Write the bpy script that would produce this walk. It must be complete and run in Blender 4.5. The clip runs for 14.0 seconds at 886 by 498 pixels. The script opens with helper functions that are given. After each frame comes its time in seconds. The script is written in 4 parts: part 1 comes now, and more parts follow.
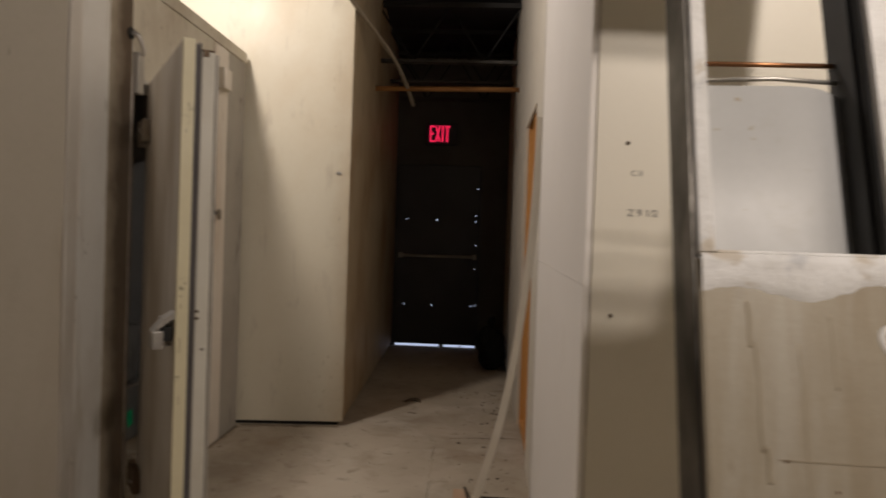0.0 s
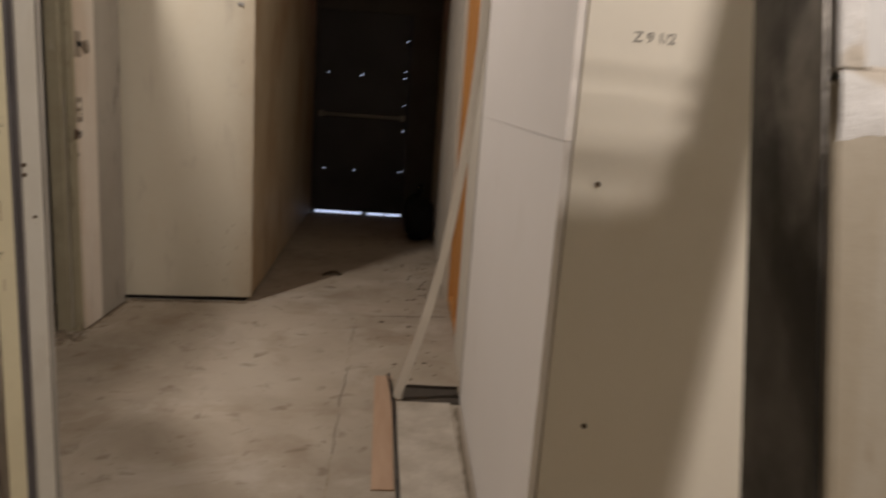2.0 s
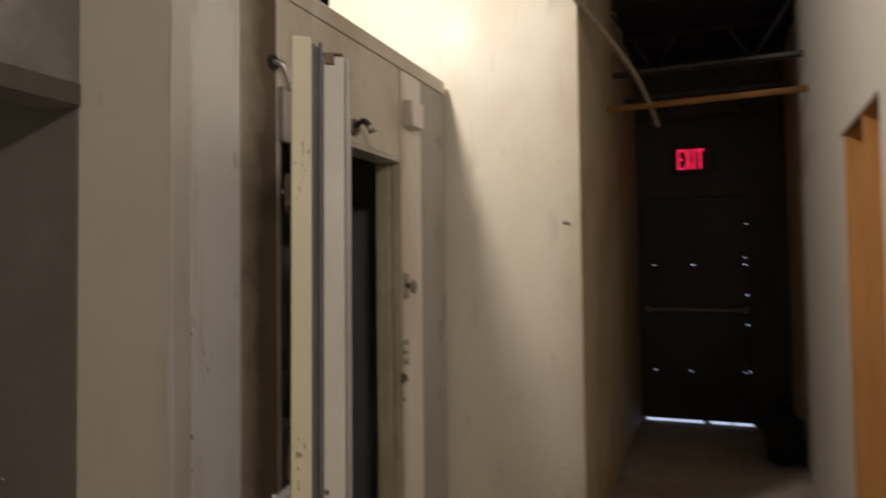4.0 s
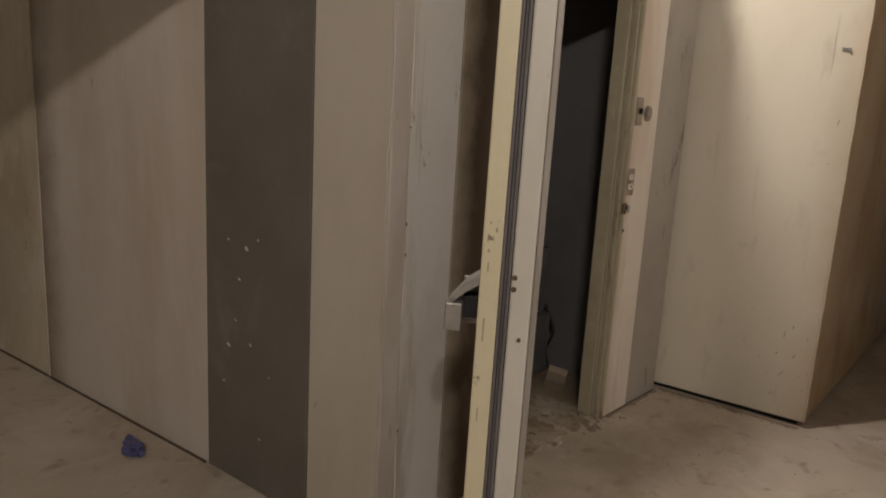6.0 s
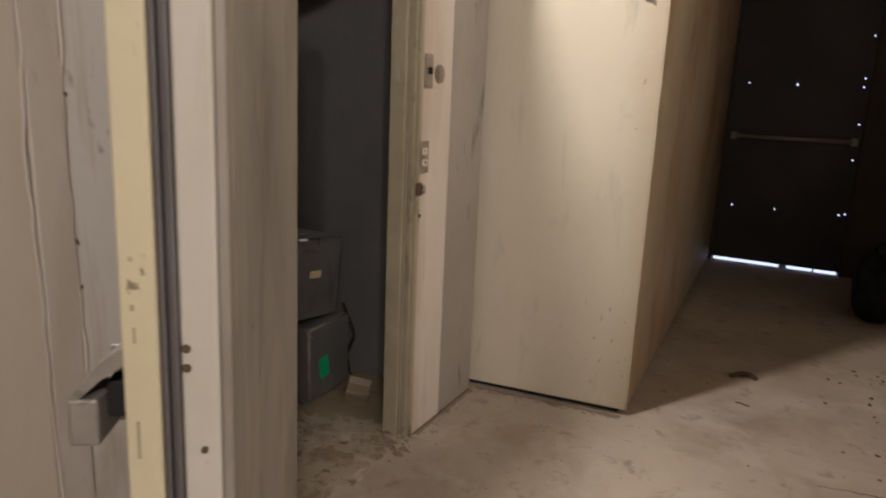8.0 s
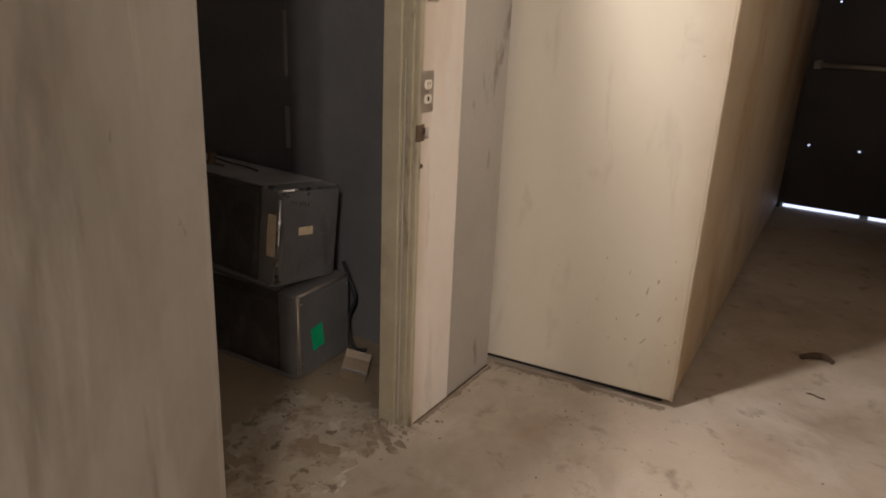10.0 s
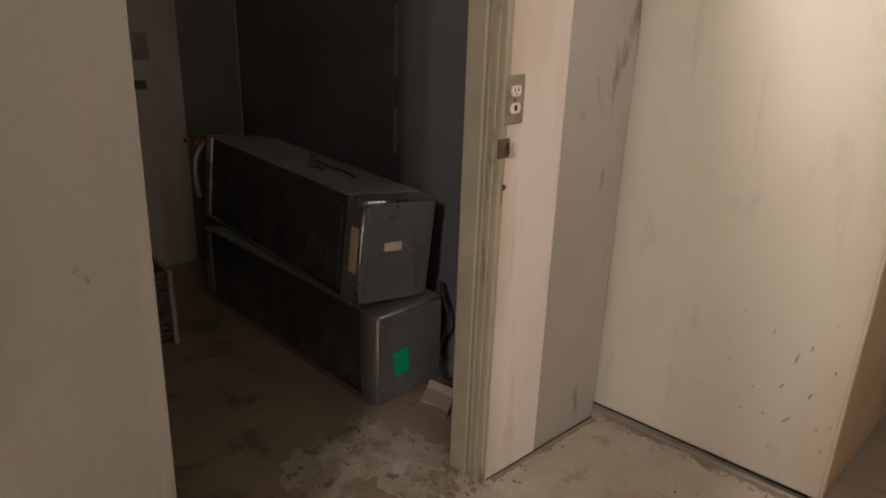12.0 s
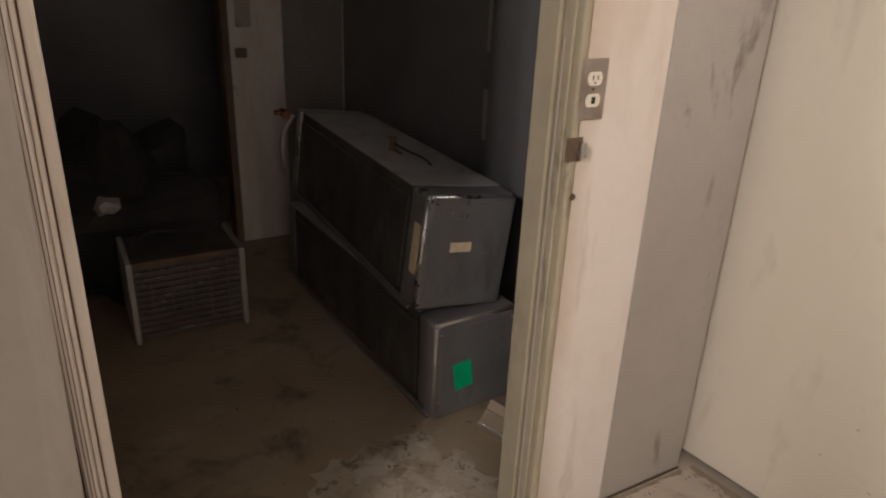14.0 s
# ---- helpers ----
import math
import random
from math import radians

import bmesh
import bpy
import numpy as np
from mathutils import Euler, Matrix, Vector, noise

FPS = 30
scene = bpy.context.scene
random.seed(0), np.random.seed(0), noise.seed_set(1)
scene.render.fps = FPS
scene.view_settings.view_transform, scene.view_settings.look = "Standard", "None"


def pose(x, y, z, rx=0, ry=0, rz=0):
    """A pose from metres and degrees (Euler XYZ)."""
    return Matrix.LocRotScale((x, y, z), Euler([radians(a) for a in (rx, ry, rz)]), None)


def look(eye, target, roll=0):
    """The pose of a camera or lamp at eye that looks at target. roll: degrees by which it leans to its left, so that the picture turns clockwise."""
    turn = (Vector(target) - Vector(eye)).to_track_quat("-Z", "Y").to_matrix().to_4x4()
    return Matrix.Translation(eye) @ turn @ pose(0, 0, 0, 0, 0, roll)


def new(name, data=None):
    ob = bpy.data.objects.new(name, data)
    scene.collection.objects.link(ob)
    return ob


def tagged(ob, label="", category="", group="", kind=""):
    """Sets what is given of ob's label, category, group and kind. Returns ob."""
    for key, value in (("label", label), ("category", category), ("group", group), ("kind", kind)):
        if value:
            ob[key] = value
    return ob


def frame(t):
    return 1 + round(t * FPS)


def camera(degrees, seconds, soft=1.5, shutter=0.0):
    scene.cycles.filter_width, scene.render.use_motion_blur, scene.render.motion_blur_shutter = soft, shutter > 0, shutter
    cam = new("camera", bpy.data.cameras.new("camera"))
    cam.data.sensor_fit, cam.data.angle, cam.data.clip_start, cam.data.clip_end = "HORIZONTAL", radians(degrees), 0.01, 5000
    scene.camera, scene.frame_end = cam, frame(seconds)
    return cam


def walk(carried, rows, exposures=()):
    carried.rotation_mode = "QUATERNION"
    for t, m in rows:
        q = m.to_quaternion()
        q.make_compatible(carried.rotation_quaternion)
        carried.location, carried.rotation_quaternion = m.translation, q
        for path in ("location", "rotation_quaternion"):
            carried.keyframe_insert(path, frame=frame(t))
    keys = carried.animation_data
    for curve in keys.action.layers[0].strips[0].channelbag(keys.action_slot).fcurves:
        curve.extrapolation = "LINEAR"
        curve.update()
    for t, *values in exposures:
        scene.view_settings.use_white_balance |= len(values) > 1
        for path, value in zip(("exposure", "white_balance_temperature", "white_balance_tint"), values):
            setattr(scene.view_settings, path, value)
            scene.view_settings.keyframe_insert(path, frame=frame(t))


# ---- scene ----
cam = camera(65.9, 14.0, soft=1.8, shutter=0.5)
PATH = [
    (0, (0.527, 0.395, 1.298), (0.417, 2.391, 1.265), 1.9),
    (0.5, (0.668, 0.408, 1.286), (0.738, 2.407, 1.247), 3.8),
    (1, (0.66, 0.538, 1.262), (0.947, 2.512, 1.115), 4.8),
    (1.5, (0.543, 0.771, 1.254), (0.844, 2.732, 1.004), 4.7),
    (2, (0.508, 0.936, 1.23), (0.634, 2.891, 0.825), 4.1),
    (2.5, (0.511, 1.142, 1.242), (0.27, 3.063, 0.741), 1.6),
    (3, (0.469, 1.305, 1.266), (0.072, 3.204, 0.781), -0.2),
    (3.5, (0.352, 1.406, 1.371), (-0.178, 3.323, 1.154), -0.9),
    (3.7, (0.322, 1.439, 1.411), (-0.307, 3.337, 1.361), -1.2),
    (4, (0.316, 1.515, 1.458), (-0.454, 3.359, 1.528), -0.7),
    (4.2, (0.312, 1.585, 1.481), (-0.612, 3.358, 1.544), -0.5),
    (6.3, (0.372, 1.604, 1.327), (-0.956, 3.045, 0.93), 3.1),
    (6.5, (0.362, 1.714, 1.332), (-0.953, 3.18, 0.985), 2.8),
    (7, (0.36, 1.921, 1.327), (-0.89, 3.439, 0.96), 2.8),
    (7.5, (0.283, 2.064, 1.32), (-0.783, 3.712, 0.932), 2.6),
    (8, (0.182, 2.18, 1.329), (-0.729, 3.903, 0.883), 2.4),
    (8.2, (0.184, 2.228, 1.32), (-0.704, 3.955, 0.841), 2.3),
    (10.3, (0.039, 2.759, 1.309), (-0.992, 4.333, 0.63), 2.7),
    (10.5, (0.035, 2.808, 1.315), (-1.019, 4.357, 0.614), 2.9),
    (11, (0.084, 2.931, 1.324), (-1.099, 4.376, 0.61), 4.6),
    (11.5, (0.131, 3.012, 1.322), (-1.187, 4.341, 0.617), 3.0),
    (12, (0.057, 3.103, 1.312), (-1.327, 4.376, 0.632), 1.9),
    (12.5, (-0.032, 3.153, 1.309), (-1.412, 4.428, 0.623), 2.1),
    (13, (-0.077, 3.206, 1.309), (-1.444, 4.47, 0.579), 3.8),
    (13.5, (-0.057, 3.343, 1.311), (-1.544, 4.455, 0.568), 4.6),
    (14, (-0.048, 3.431, 1.305), (-1.64, 4.37, 0.541), 2.4),
]
EXPOSURES = [(0, -0.74, 6600, 11), (1.0, -0.76, 6550, 11), (1.5, -0.76, 6550, 12), (2.0, -0.46, 6500, 12), (3.0, -0.05, 6350, 9), (3.5, -0.15, 6350, 10), (4.0, -0.62, 6400, 11), (6.3, -0.25, 6450, 12),
             (7.0, -0.06, 6400, 12), (7.5, 0.06, 6400, 13), (8.2, 0.14, 6400, 15), (10.5, 0.42, 6350, 15), (12.0, 0.35, 6280, 15), (13.0, 0.34, 6200, 16), (14.0, 0.78, 6050, 15)]
walk(cam, [(t, look(eye, target, roll)) for t, eye, target, roll in PATH], EXPOSURES)

# ---- world and lights ----
world = bpy.data.worlds.new("world")
world.use_nodes = True
scene.world = world
world.node_tree.nodes["Background"].inputs[0].default_value = (0.55, 0.65, 1.0, 1)
world.node_tree.nodes["Background"].inputs[1].default_value = 0.01


def lamp(name, kind, m, watts, colour, size):
    data = bpy.data.lights.new(name, kind)
    data.energy, data.color = watts, colour
    if kind == "AREA":
        data.shape, data.size, data.size_y = "RECTANGLE", size, size * 0.6
    else:
        data.shadow_soft_size = size
    ob = new(name, data)
    ob.matrix_world = m
    return ob


LAMP_A, LAMP_B = 215, 275
lamp("cooler_roof_lamp", "POINT", pose(-1.25, 3.42, 3.28), LAMP_A, (1.0, 0.9, 0.82), 0.09)
# twin-bulb fixture under the hall ceiling
for y in (-0.04, 0.36):
    lamp("hall_bulb", "POINT", pose(1.66, y, 3.0), LAMP_B / 2, (1.0, 0.89, 0.80), 0.07)


# ---- materials ----
def surf(name, base, dark, rough=0.6, metal=0.0, grain=60.0, blotch=2.5, bump=0.15, amount=0.5, spot=None, spot_scale=14.0, spot_cut=0.68,
         stretch=(1, 1, 1), vary=0.0, stains=(), rust=None):
    m = bpy.data.materials.new(name)
    m.use_nodes = True
    t = m.node_tree
    n, l = t.nodes, t.links
    b = n["Principled BSDF"]
    tc = n.new("ShaderNodeTexCoord")
    mp = n.new("ShaderNodeMapping")
    mp.inputs["Scale"].default_value = stretch
    l.new(tc.outputs["Object"], mp.inputs[0])

    def noisy(scale, detail, rgh=0.6):
        x = n.new("ShaderNodeTexNoise")
        x.inputs["Scale"].default_value, x.inputs["Detail"].default_value, x.inputs["Roughness"].default_value = scale, detail, rgh
        l.new(mp.outputs[0], x.inputs[0])
        return x

    def ramp(src, a, z):
        r = n.new("ShaderNodeMapRange")
        r.inputs[1].default_value, r.inputs[2].default_value = a, z
        l.new(src, r.inputs[0])
        return r.outputs[0]

    def mix(fac, ca, cb):
        x = n.new("ShaderNodeMix")
        x.data_type = "RGBA"
        for sock, v in ((x.inputs[0], fac), (x.inputs[6], ca), (x.inputs[7], cb)):
            if isinstance(v, (tuple, float)):
                sock.default_value = v if isinstance(v, float) else (*v, 1)
            else:
                l.new(v, sock)
        return x.outputs[2]

    def times(a, k):
        x = n.new("ShaderNodeMath")
        x.operation = "MULTIPLY"
        l.new(a, x.inputs[0])
        x.inputs[1].default_value = k
        return x.outputs[0]

    big, fine = noisy(blotch, 8), noisy(grain, 4)
    fac = times(ramp(big.outputs["Fac"], 0.38, 0.72), amount)
    col = mix(fac, base, dark)
    col = mix(times(ramp(fine.outputs["Fac"], 0.45, 0.8), 0.25 * amount + 0.08), col, dark)
    if spot:
        sp = noisy(spot_scale, 6, 0.7)
        col = mix(times(ramp(sp.outputs["Fac"], spot_cut, spot_cut + 0.05), 0.8), col, spot)
    for colour, scale, cut, width, strength, tall in stains:
        sm = n.new("ShaderNodeMapping")
        sm.inputs["Scale"].default_value, sm.inputs["Location"].default_value = (1, 1, tall), (scale, 7 * cut, 3)
        l.new(tc.outputs["Object"], sm.inputs[0])
        st = n.new("ShaderNodeTexNoise")
        st.inputs["Scale"].default_value, st.inputs["Detail"].default_value, st.inputs["Roughness"].default_value = scale, 9, 0.62
        st.inputs["Distortion"].default_value = 0.4
        l.new(sm.outputs[0], st.inputs[0])
        col = mix(times(ramp(st.outputs["Fac"], cut, cut + width), strength), col, colour)
    if rust:
        colour, axis, a, z, strength = rust
        sep = n.new("ShaderNodeSeparateXYZ")
        l.new(tc.outputs["Object"], sep.inputs[0])
        wob = n.new("ShaderNodeMath")
        wob.operation = "MULTIPLY_ADD"
        patch = noisy(4.5, 7, 0.65)
        l.new(patch.outputs["Fac"], wob.inputs[0])
        wob.inputs[1].default_value = 1.3 * (z - a)
        l.new(sep.outputs[axis], wob.inputs[2])
        col = mix(times(ramp(wob.outputs[0], a + 0.65 * (z - a), z + 0.65 * (z - a)), strength), col, colour)
    if vary:
        info = n.new("ShaderNodeObjectInfo")
        col = mix(times(info.outputs["Random"], vary), col, dark)
    l.new(col, b.inputs["Base Color"])
    rr = n.new("ShaderNodeMapRange")
    rr.inputs[1].default_value, rr.inputs[2].default_value = 0.3, 0.75
    rr.inputs[3].default_value, rr.inputs[4].default_value = max(0.03, rough - 0.1), min(1.0, rough + 0.14)
    l.new(big.outputs["Fac"], rr.inputs[0])
    l.new(rr.outputs[0], b.inputs["Roughness"])
    b.inputs["Metallic"].default_value = metal
    if bump:
        add = n.new("ShaderNodeMath")
        l.new(fine.outputs["Fac"], add.inputs[0])
        l.new(times(big.outputs["Fac"], 2.0), add.inputs[1])
        bp = n.new("ShaderNodeBump")
        bp.inputs["Strength"].default_value, bp.inputs["Distance"].default_value = bump, 0.004
        l.new(add.outputs[0], bp.inputs["Height"])
        l.new(bp.outputs[0], b.inputs["Normal"])
    return m


def glow(name, colour, strength):
    m = bpy.data.materials.new(name)
    m.use_nodes = True
    b = m.node_tree.nodes["Principled BSDF"]
    b.inputs["Base Color"].default_value = (0, 0, 0, 1)
    b.inputs["Emission Color"].default_value = (*colour, 1)
    b.inputs["Emission Strength"].default_value = strength
    return m


CONCRETE = surf("concrete_floor", (0.515, 0.45, 0.36), (0.405, 0.335, 0.25), 0.82, grain=90, blotch=2.2, bump=0.25, amount=0.6, stains=(((0.21, 0.165, 0.115), 0.9, 0.45, 0.24, 0.55, 1), ((0.26, 0.175, 0.10), 2.7, 0.54, 0.16, 0.4, 1), ((0.57, 0.52, 0.44), 2.3, 0.54, 0.14, 0.6, 1), ((0.19, 0.14, 0.09), 9.0, 0.58, 0.1, 0.5, 1), ((0.15, 0.11, 0.07), 34.0, 0.65, 0.05, 0.5, 1)))
# damp stains on a base that also carries the interior shade
COOLER_FLOOR = surf("damp_shaded_cooler_floor", (0.29, 0.23, 0.155), (0.19, 0.14, 0.085), 0.5, grain=60, blotch=2.2, bump=0.3, amount=0.6, stains=(((0.13, 0.092, 0.055), 1.6, 0.45, 0.2, 0.7, 1), ((0.06, 0.042, 0.025), 4.0, 0.54, 0.12, 0.7, 1), ((0.42, 0.37, 0.29), 3.4, 0.57, 0.1, 0.45, 1), ((0.07, 0.05, 0.03), 22.0, 0.64, 0.05, 0.6, 1)))
# flaking concrete, lightened to strengthen the light pool at the doorway
LIT_FLOOR = surf("lit_flaked_concrete", (0.42, 0.365, 0.285), (0.31, 0.255, 0.18), 0.8, grain=80, blotch=5, bump=0.5, amount=0.8, stains=(((0.20, 0.15, 0.095), 6.0, 0.5, 0.1, 0.8, 1), ((0.54, 0.50, 0.43), 8.0, 0.57, 0.07, 0.7, 1), ((0.09, 0.065, 0.04), 19.0, 0.58, 0.05, 0.7, 1)))
CREAM = surf("cream_enamel", (0.63, 0.585, 0.47), (0.57, 0.51, 0.39), 0.5, grain=30, blotch=1.8, bump=0.04, amount=0.5, stains=(((0.49, 0.365, 0.22), 1.1, 0.5, 0.2, 0.45, 0.5), ((0.42, 0.335, 0.22), 5.0, 0.6, 0.14, 0.45, 0.35), ((0.24, 0.17, 0.10), 17.0, 0.69, 0.06, 0.5, 0.35), ((0.45, 0.40, 0.32), 9.0, 0.58, 0.12, 0.5, 0.3)), rust=((0.43, 0.30, 0.16), 0, -0.49, -0.30, 0.5))
BEIGE = surf("beige_enamel", (0.57, 0.525, 0.42), (0.5, 0.44, 0.34), 0.5, grain=40, blotch=2.4, bump=0.06, amount=0.5, stains=(((0.34, 0.27, 0.18), 2.0, 0.48, 0.2, 0.65, 0.4), ((0.70, 0.66, 0.57), 3.4, 0.54, 0.15, 0.6, 0.7), ((0.2, 0.14, 0.09), 22.0, 0.65, 0.05, 0.8, 0.6), ((0.16, 0.115, 0.07), 34, 0.665, 0.03, 0.65, 0.7), ((0.42, 0.37, 0.29), 11.0, 0.6, 0.08, 0.5, 0.5)))
WHITISH = surf("dirty_white_enamel", (0.565, 0.53, 0.475), (0.47, 0.425, 0.355), 0.55, grain=40, blotch=1.6, bump=0.06, amount=0.5, stains=(((0.33, 0.265, 0.18), 2.2, 0.46, 0.2, 0.75, 0.25), ((0.64, 0.615, 0.57), 3.0, 0.55, 0.16, 0.5, 0.3), ((0.17, 0.12, 0.08), 13.0, 0.66, 0.06, 0.6, 0.35), ((0.36, 0.30, 0.22), 7.0, 0.56, 0.12, 0.6, 0.15)))
PASSAGE = surf("pinkish_grey_enamel", (0.58, 0.535, 0.475), (0.48, 0.425, 0.355), 0.55, grain=40, blotch=1.4, bump=0.05, amount=0.5, stains=(((0.38, 0.31, 0.23), 2.0, 0.48, 0.22, 0.65, 0.3), ((0.2, 0.14, 0.09), 13.0, 0.68, 0.05, 0.5, 0.35)), rust=((0.16, 0.115, 0.07), 0, -2.88, -3.08, 0.75))
HEADER = surf("sooted_grey_metal", (0.20, 0.185, 0.16), (0.13, 0.118, 0.10), 0.6, grain=45, blotch=2.6, bump=0.08, amount=0.7, stains=(((0.09, 0.078, 0.062), 3.0, 0.5, 0.16, 0.7, 0.5), ((0.30, 0.285, 0.25), 7.0, 0.58, 0.1, 0.5, 1)))
REVEAL = surf("grey_beige_enamel", (0.47, 0.43, 0.355), (0.39, 0.345, 0.275), 0.55, grain=40, blotch=1.6, bump=0.05, amount=0.5, stains=(((0.35, 0.285, 0.2), 2.2, 0.48, 0.22, 0.65, 0.25), ((0.17, 0.125, 0.08), 20.0, 0.69, 0.04, 0.5, 0.5)))
DOOR_CREAM = surf("yellowed_cream_paint", (0.62, 0.57, 0.395), (0.52, 0.465, 0.305), 0.5, grain=40, blotch=3, bump=0.08, amount=0.5, stains=(((0.32, 0.25, 0.14), 6.0, 0.6, 0.1, 0.5, 0.3), ((0.10, 0.075, 0.045), 30.0, 0.66, 0.03, 0.75, 0.4)))
DOOR_LINER = surf("greyed_white_paint", (0.55, 0.53, 0.465), (0.45, 0.42, 0.35), 0.5, grain=40, blotch=3, bump=0.06, amount=0.5, stains=(((0.33, 0.28, 0.2), 5.0, 0.58, 0.12, 0.5, 0.25), ((0.12, 0.09, 0.06), 26.0, 0.68, 0.04, 0.6, 0.5)))
STAINED = surf("rust_stained_enamel", (0.47, 0.42, 0.33), (0.37, 0.30, 0.21), 0.6, grain=40, blotch=2.0, bump=0.1, amount=0.6, stains=(((0.22, 0.15, 0.09), 2.0, 0.5, 0.2, 0.6, 0.45), ((0.36, 0.19, 0.08), 4.0, 0.57, 0.12, 0.5, 0.2)), rust=((0.085, 0.054, 0.03), 1, 3.15, 3.31, 0.95))
PINKISH = surf("pinkish_white_enamel", (0.75, 0.695, 0.62), (0.62, 0.55, 0.465), 0.45, grain=40, blotch=2.0, bump=0.05, amount=0.45, stains=(((0.46, 0.32, 0.19), 2.6, 0.54, 0.2, 0.5, 0.4), ((0.40, 0.33, 0.25), 7.0, 0.6, 0.1, 0.4, 0.25), ((0.22, 0.14, 0.08), 18.0, 0.69, 0.05, 0.6, 0.5)))
GALV = surf("galvanised_steel", (0.56, 0.54, 0.50), (0.30, 0.28, 0.25), 0.42, metal=0.75, grain=45, blotch=3.0, bump=0.08, amount=0.6, spot=(0.22, 0.19, 0.15), spot_scale=10, spot_cut=0.7, stretch=(1, 1, 0.4))
GALV_DULL = surf("dull_grey_steel", (0.43, 0.405, 0.36), (0.33, 0.30, 0.255), 0.6, metal=0.2, grain=45, blotch=1.8, bump=0.1, amount=0.6, stains=(((0.17, 0.15, 0.122), 1.8, 0.49, 0.18, 0.7, 0.45), ((0.45, 0.435, 0.40), 5.0, 0.57, 0.12, 0.5, 0.25), ((0.12, 0.10, 0.078), 8.0, 0.61, 0.08, 0.6, 0.4), ((0.5, 0.47, 0.42), 40.0, 0.70, 0.04, 0.45, 0.6)))
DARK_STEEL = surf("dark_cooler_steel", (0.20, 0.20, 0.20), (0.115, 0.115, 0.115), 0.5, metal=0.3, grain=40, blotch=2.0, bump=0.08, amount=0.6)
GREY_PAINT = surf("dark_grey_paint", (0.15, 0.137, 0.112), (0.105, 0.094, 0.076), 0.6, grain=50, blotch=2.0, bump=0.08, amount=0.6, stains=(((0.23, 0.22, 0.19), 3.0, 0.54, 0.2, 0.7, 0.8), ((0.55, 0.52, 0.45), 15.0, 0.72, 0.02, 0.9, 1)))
DRYWALL = surf("white_drywall", (0.83, 0.795, 0.755), (0.76, 0.72, 0.67), 0.8, grain=140, blotch=1.2, bump=0.04, amount=0.4, stains=(((0.66, 0.6, 0.52), 2.6, 0.6, 0.2, 0.4, 1), ((0.5, 0.43, 0.34), 22.0, 0.74, 0.04, 0.5, 1)))
DRYWALL_EDGE = surf("drywall_paper_edge", (0.62, 0.56, 0.47), (0.3, 0.25, 0.18), 0.85, grain=120, blotch=6, bump=0.3, amount=0.7)
PINK_PANEL = surf("rust_edged_white_enamel", (0.75, 0.695, 0.62), (0.62, 0.55, 0.465), 0.45, grain=40, blotch=2.0, bump=0.05, amount=0.45, stains=(((0.50, 0.37, 0.25), 2.6, 0.52, 0.2, 0.5, 0.4), ((0.40, 0.33, 0.25), 7.0, 0.58, 0.1, 0.5, 0.25), ((0.22, 0.14, 0.08), 18.0, 0.67, 0.05, 0.7, 0.5)), rust=((0.40, 0.28, 0.17), 1, 4.39, 4.31, 0.6))
PALE_PANEL = surf("bluish_white_enamel", (0.70, 0.69, 0.65), (0.58, 0.55, 0.49), 0.5, grain=40, blotch=1.8, bump=0.06, amount=0.5, stains=(((0.33, 0.26, 0.17), 5.0, 0.52, 0.16, 0.75, 0.13), ((0.40, 0.34, 0.26), 2.0, 0.53, 0.2, 0.5, 0.4), ((0.14, 0.10, 0.065), 14.0, 0.66, 0.05, 0.7, 0.3)))
DOOR_SKIN = surf("smeared_grey_steel", (0.345, 0.325, 0.29), (0.27, 0.245, 0.205), 0.58, metal=0.2, grain=45, blotch=2.0, bump=0.1, amount=0.6, stains=(((0.175, 0.152, 0.12), 2.0, 0.47, 0.22, 0.7, 0.7), ((0.45, 0.43, 0.385), 9.0, 0.57, 0.14, 0.5, 0.14), ((0.12, 0.098, 0.072), 8.0, 0.6, 0.1, 0.5, 0.2), ((0.10, 0.08, 0.06), 22.0, 0.68, 0.04, 0.6, 0.5)))
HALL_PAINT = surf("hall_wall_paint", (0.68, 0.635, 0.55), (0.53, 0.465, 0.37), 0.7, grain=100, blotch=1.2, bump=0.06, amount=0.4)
FRP = surf("ivory_wall_board", (0.77, 0.73, 0.63), (0.68, 0.63, 0.53), 0.4, grain=80, blotch=1.5, bump=0.02, amount=0.3, stains=(((0.62, 0.56, 0.45), 2.6, 0.6, 0.2, 0.4, 1),))
BLACK_WALL = surf("sooty_wall", (0.11, 0.10, 0.09), (0.065, 0.058, 0.052), 0.8, grain=40, blotch=2, bump=0.1, amount=0.6)
BLACK_DOOR = surf("black_door_paint", (0.055, 0.053, 0.056), (0.033, 0.032, 0.035), 0.55, grain=40, blotch=2, bump=0.05, amount=0.5)
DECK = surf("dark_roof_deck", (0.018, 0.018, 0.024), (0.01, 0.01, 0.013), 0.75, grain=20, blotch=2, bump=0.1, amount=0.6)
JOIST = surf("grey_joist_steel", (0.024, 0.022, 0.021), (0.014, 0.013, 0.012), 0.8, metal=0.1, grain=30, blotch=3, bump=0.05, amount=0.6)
# same joist steel, lightened as if catching lamp light
JOIST_LIT = surf("joist_steel_lit", (0.075, 0.068, 0.06), (0.045, 0.04, 0.036), 0.7, metal=0.1, grain=30, blotch=5, bump=0.05, amount=0.7)
CONDUIT = surf("pale_flexible_conduit", (0.36, 0.31, 0.24), (0.25, 0.2, 0.15), 0.65, grain=60, blotch=6, bump=0.1, amount=0.5)
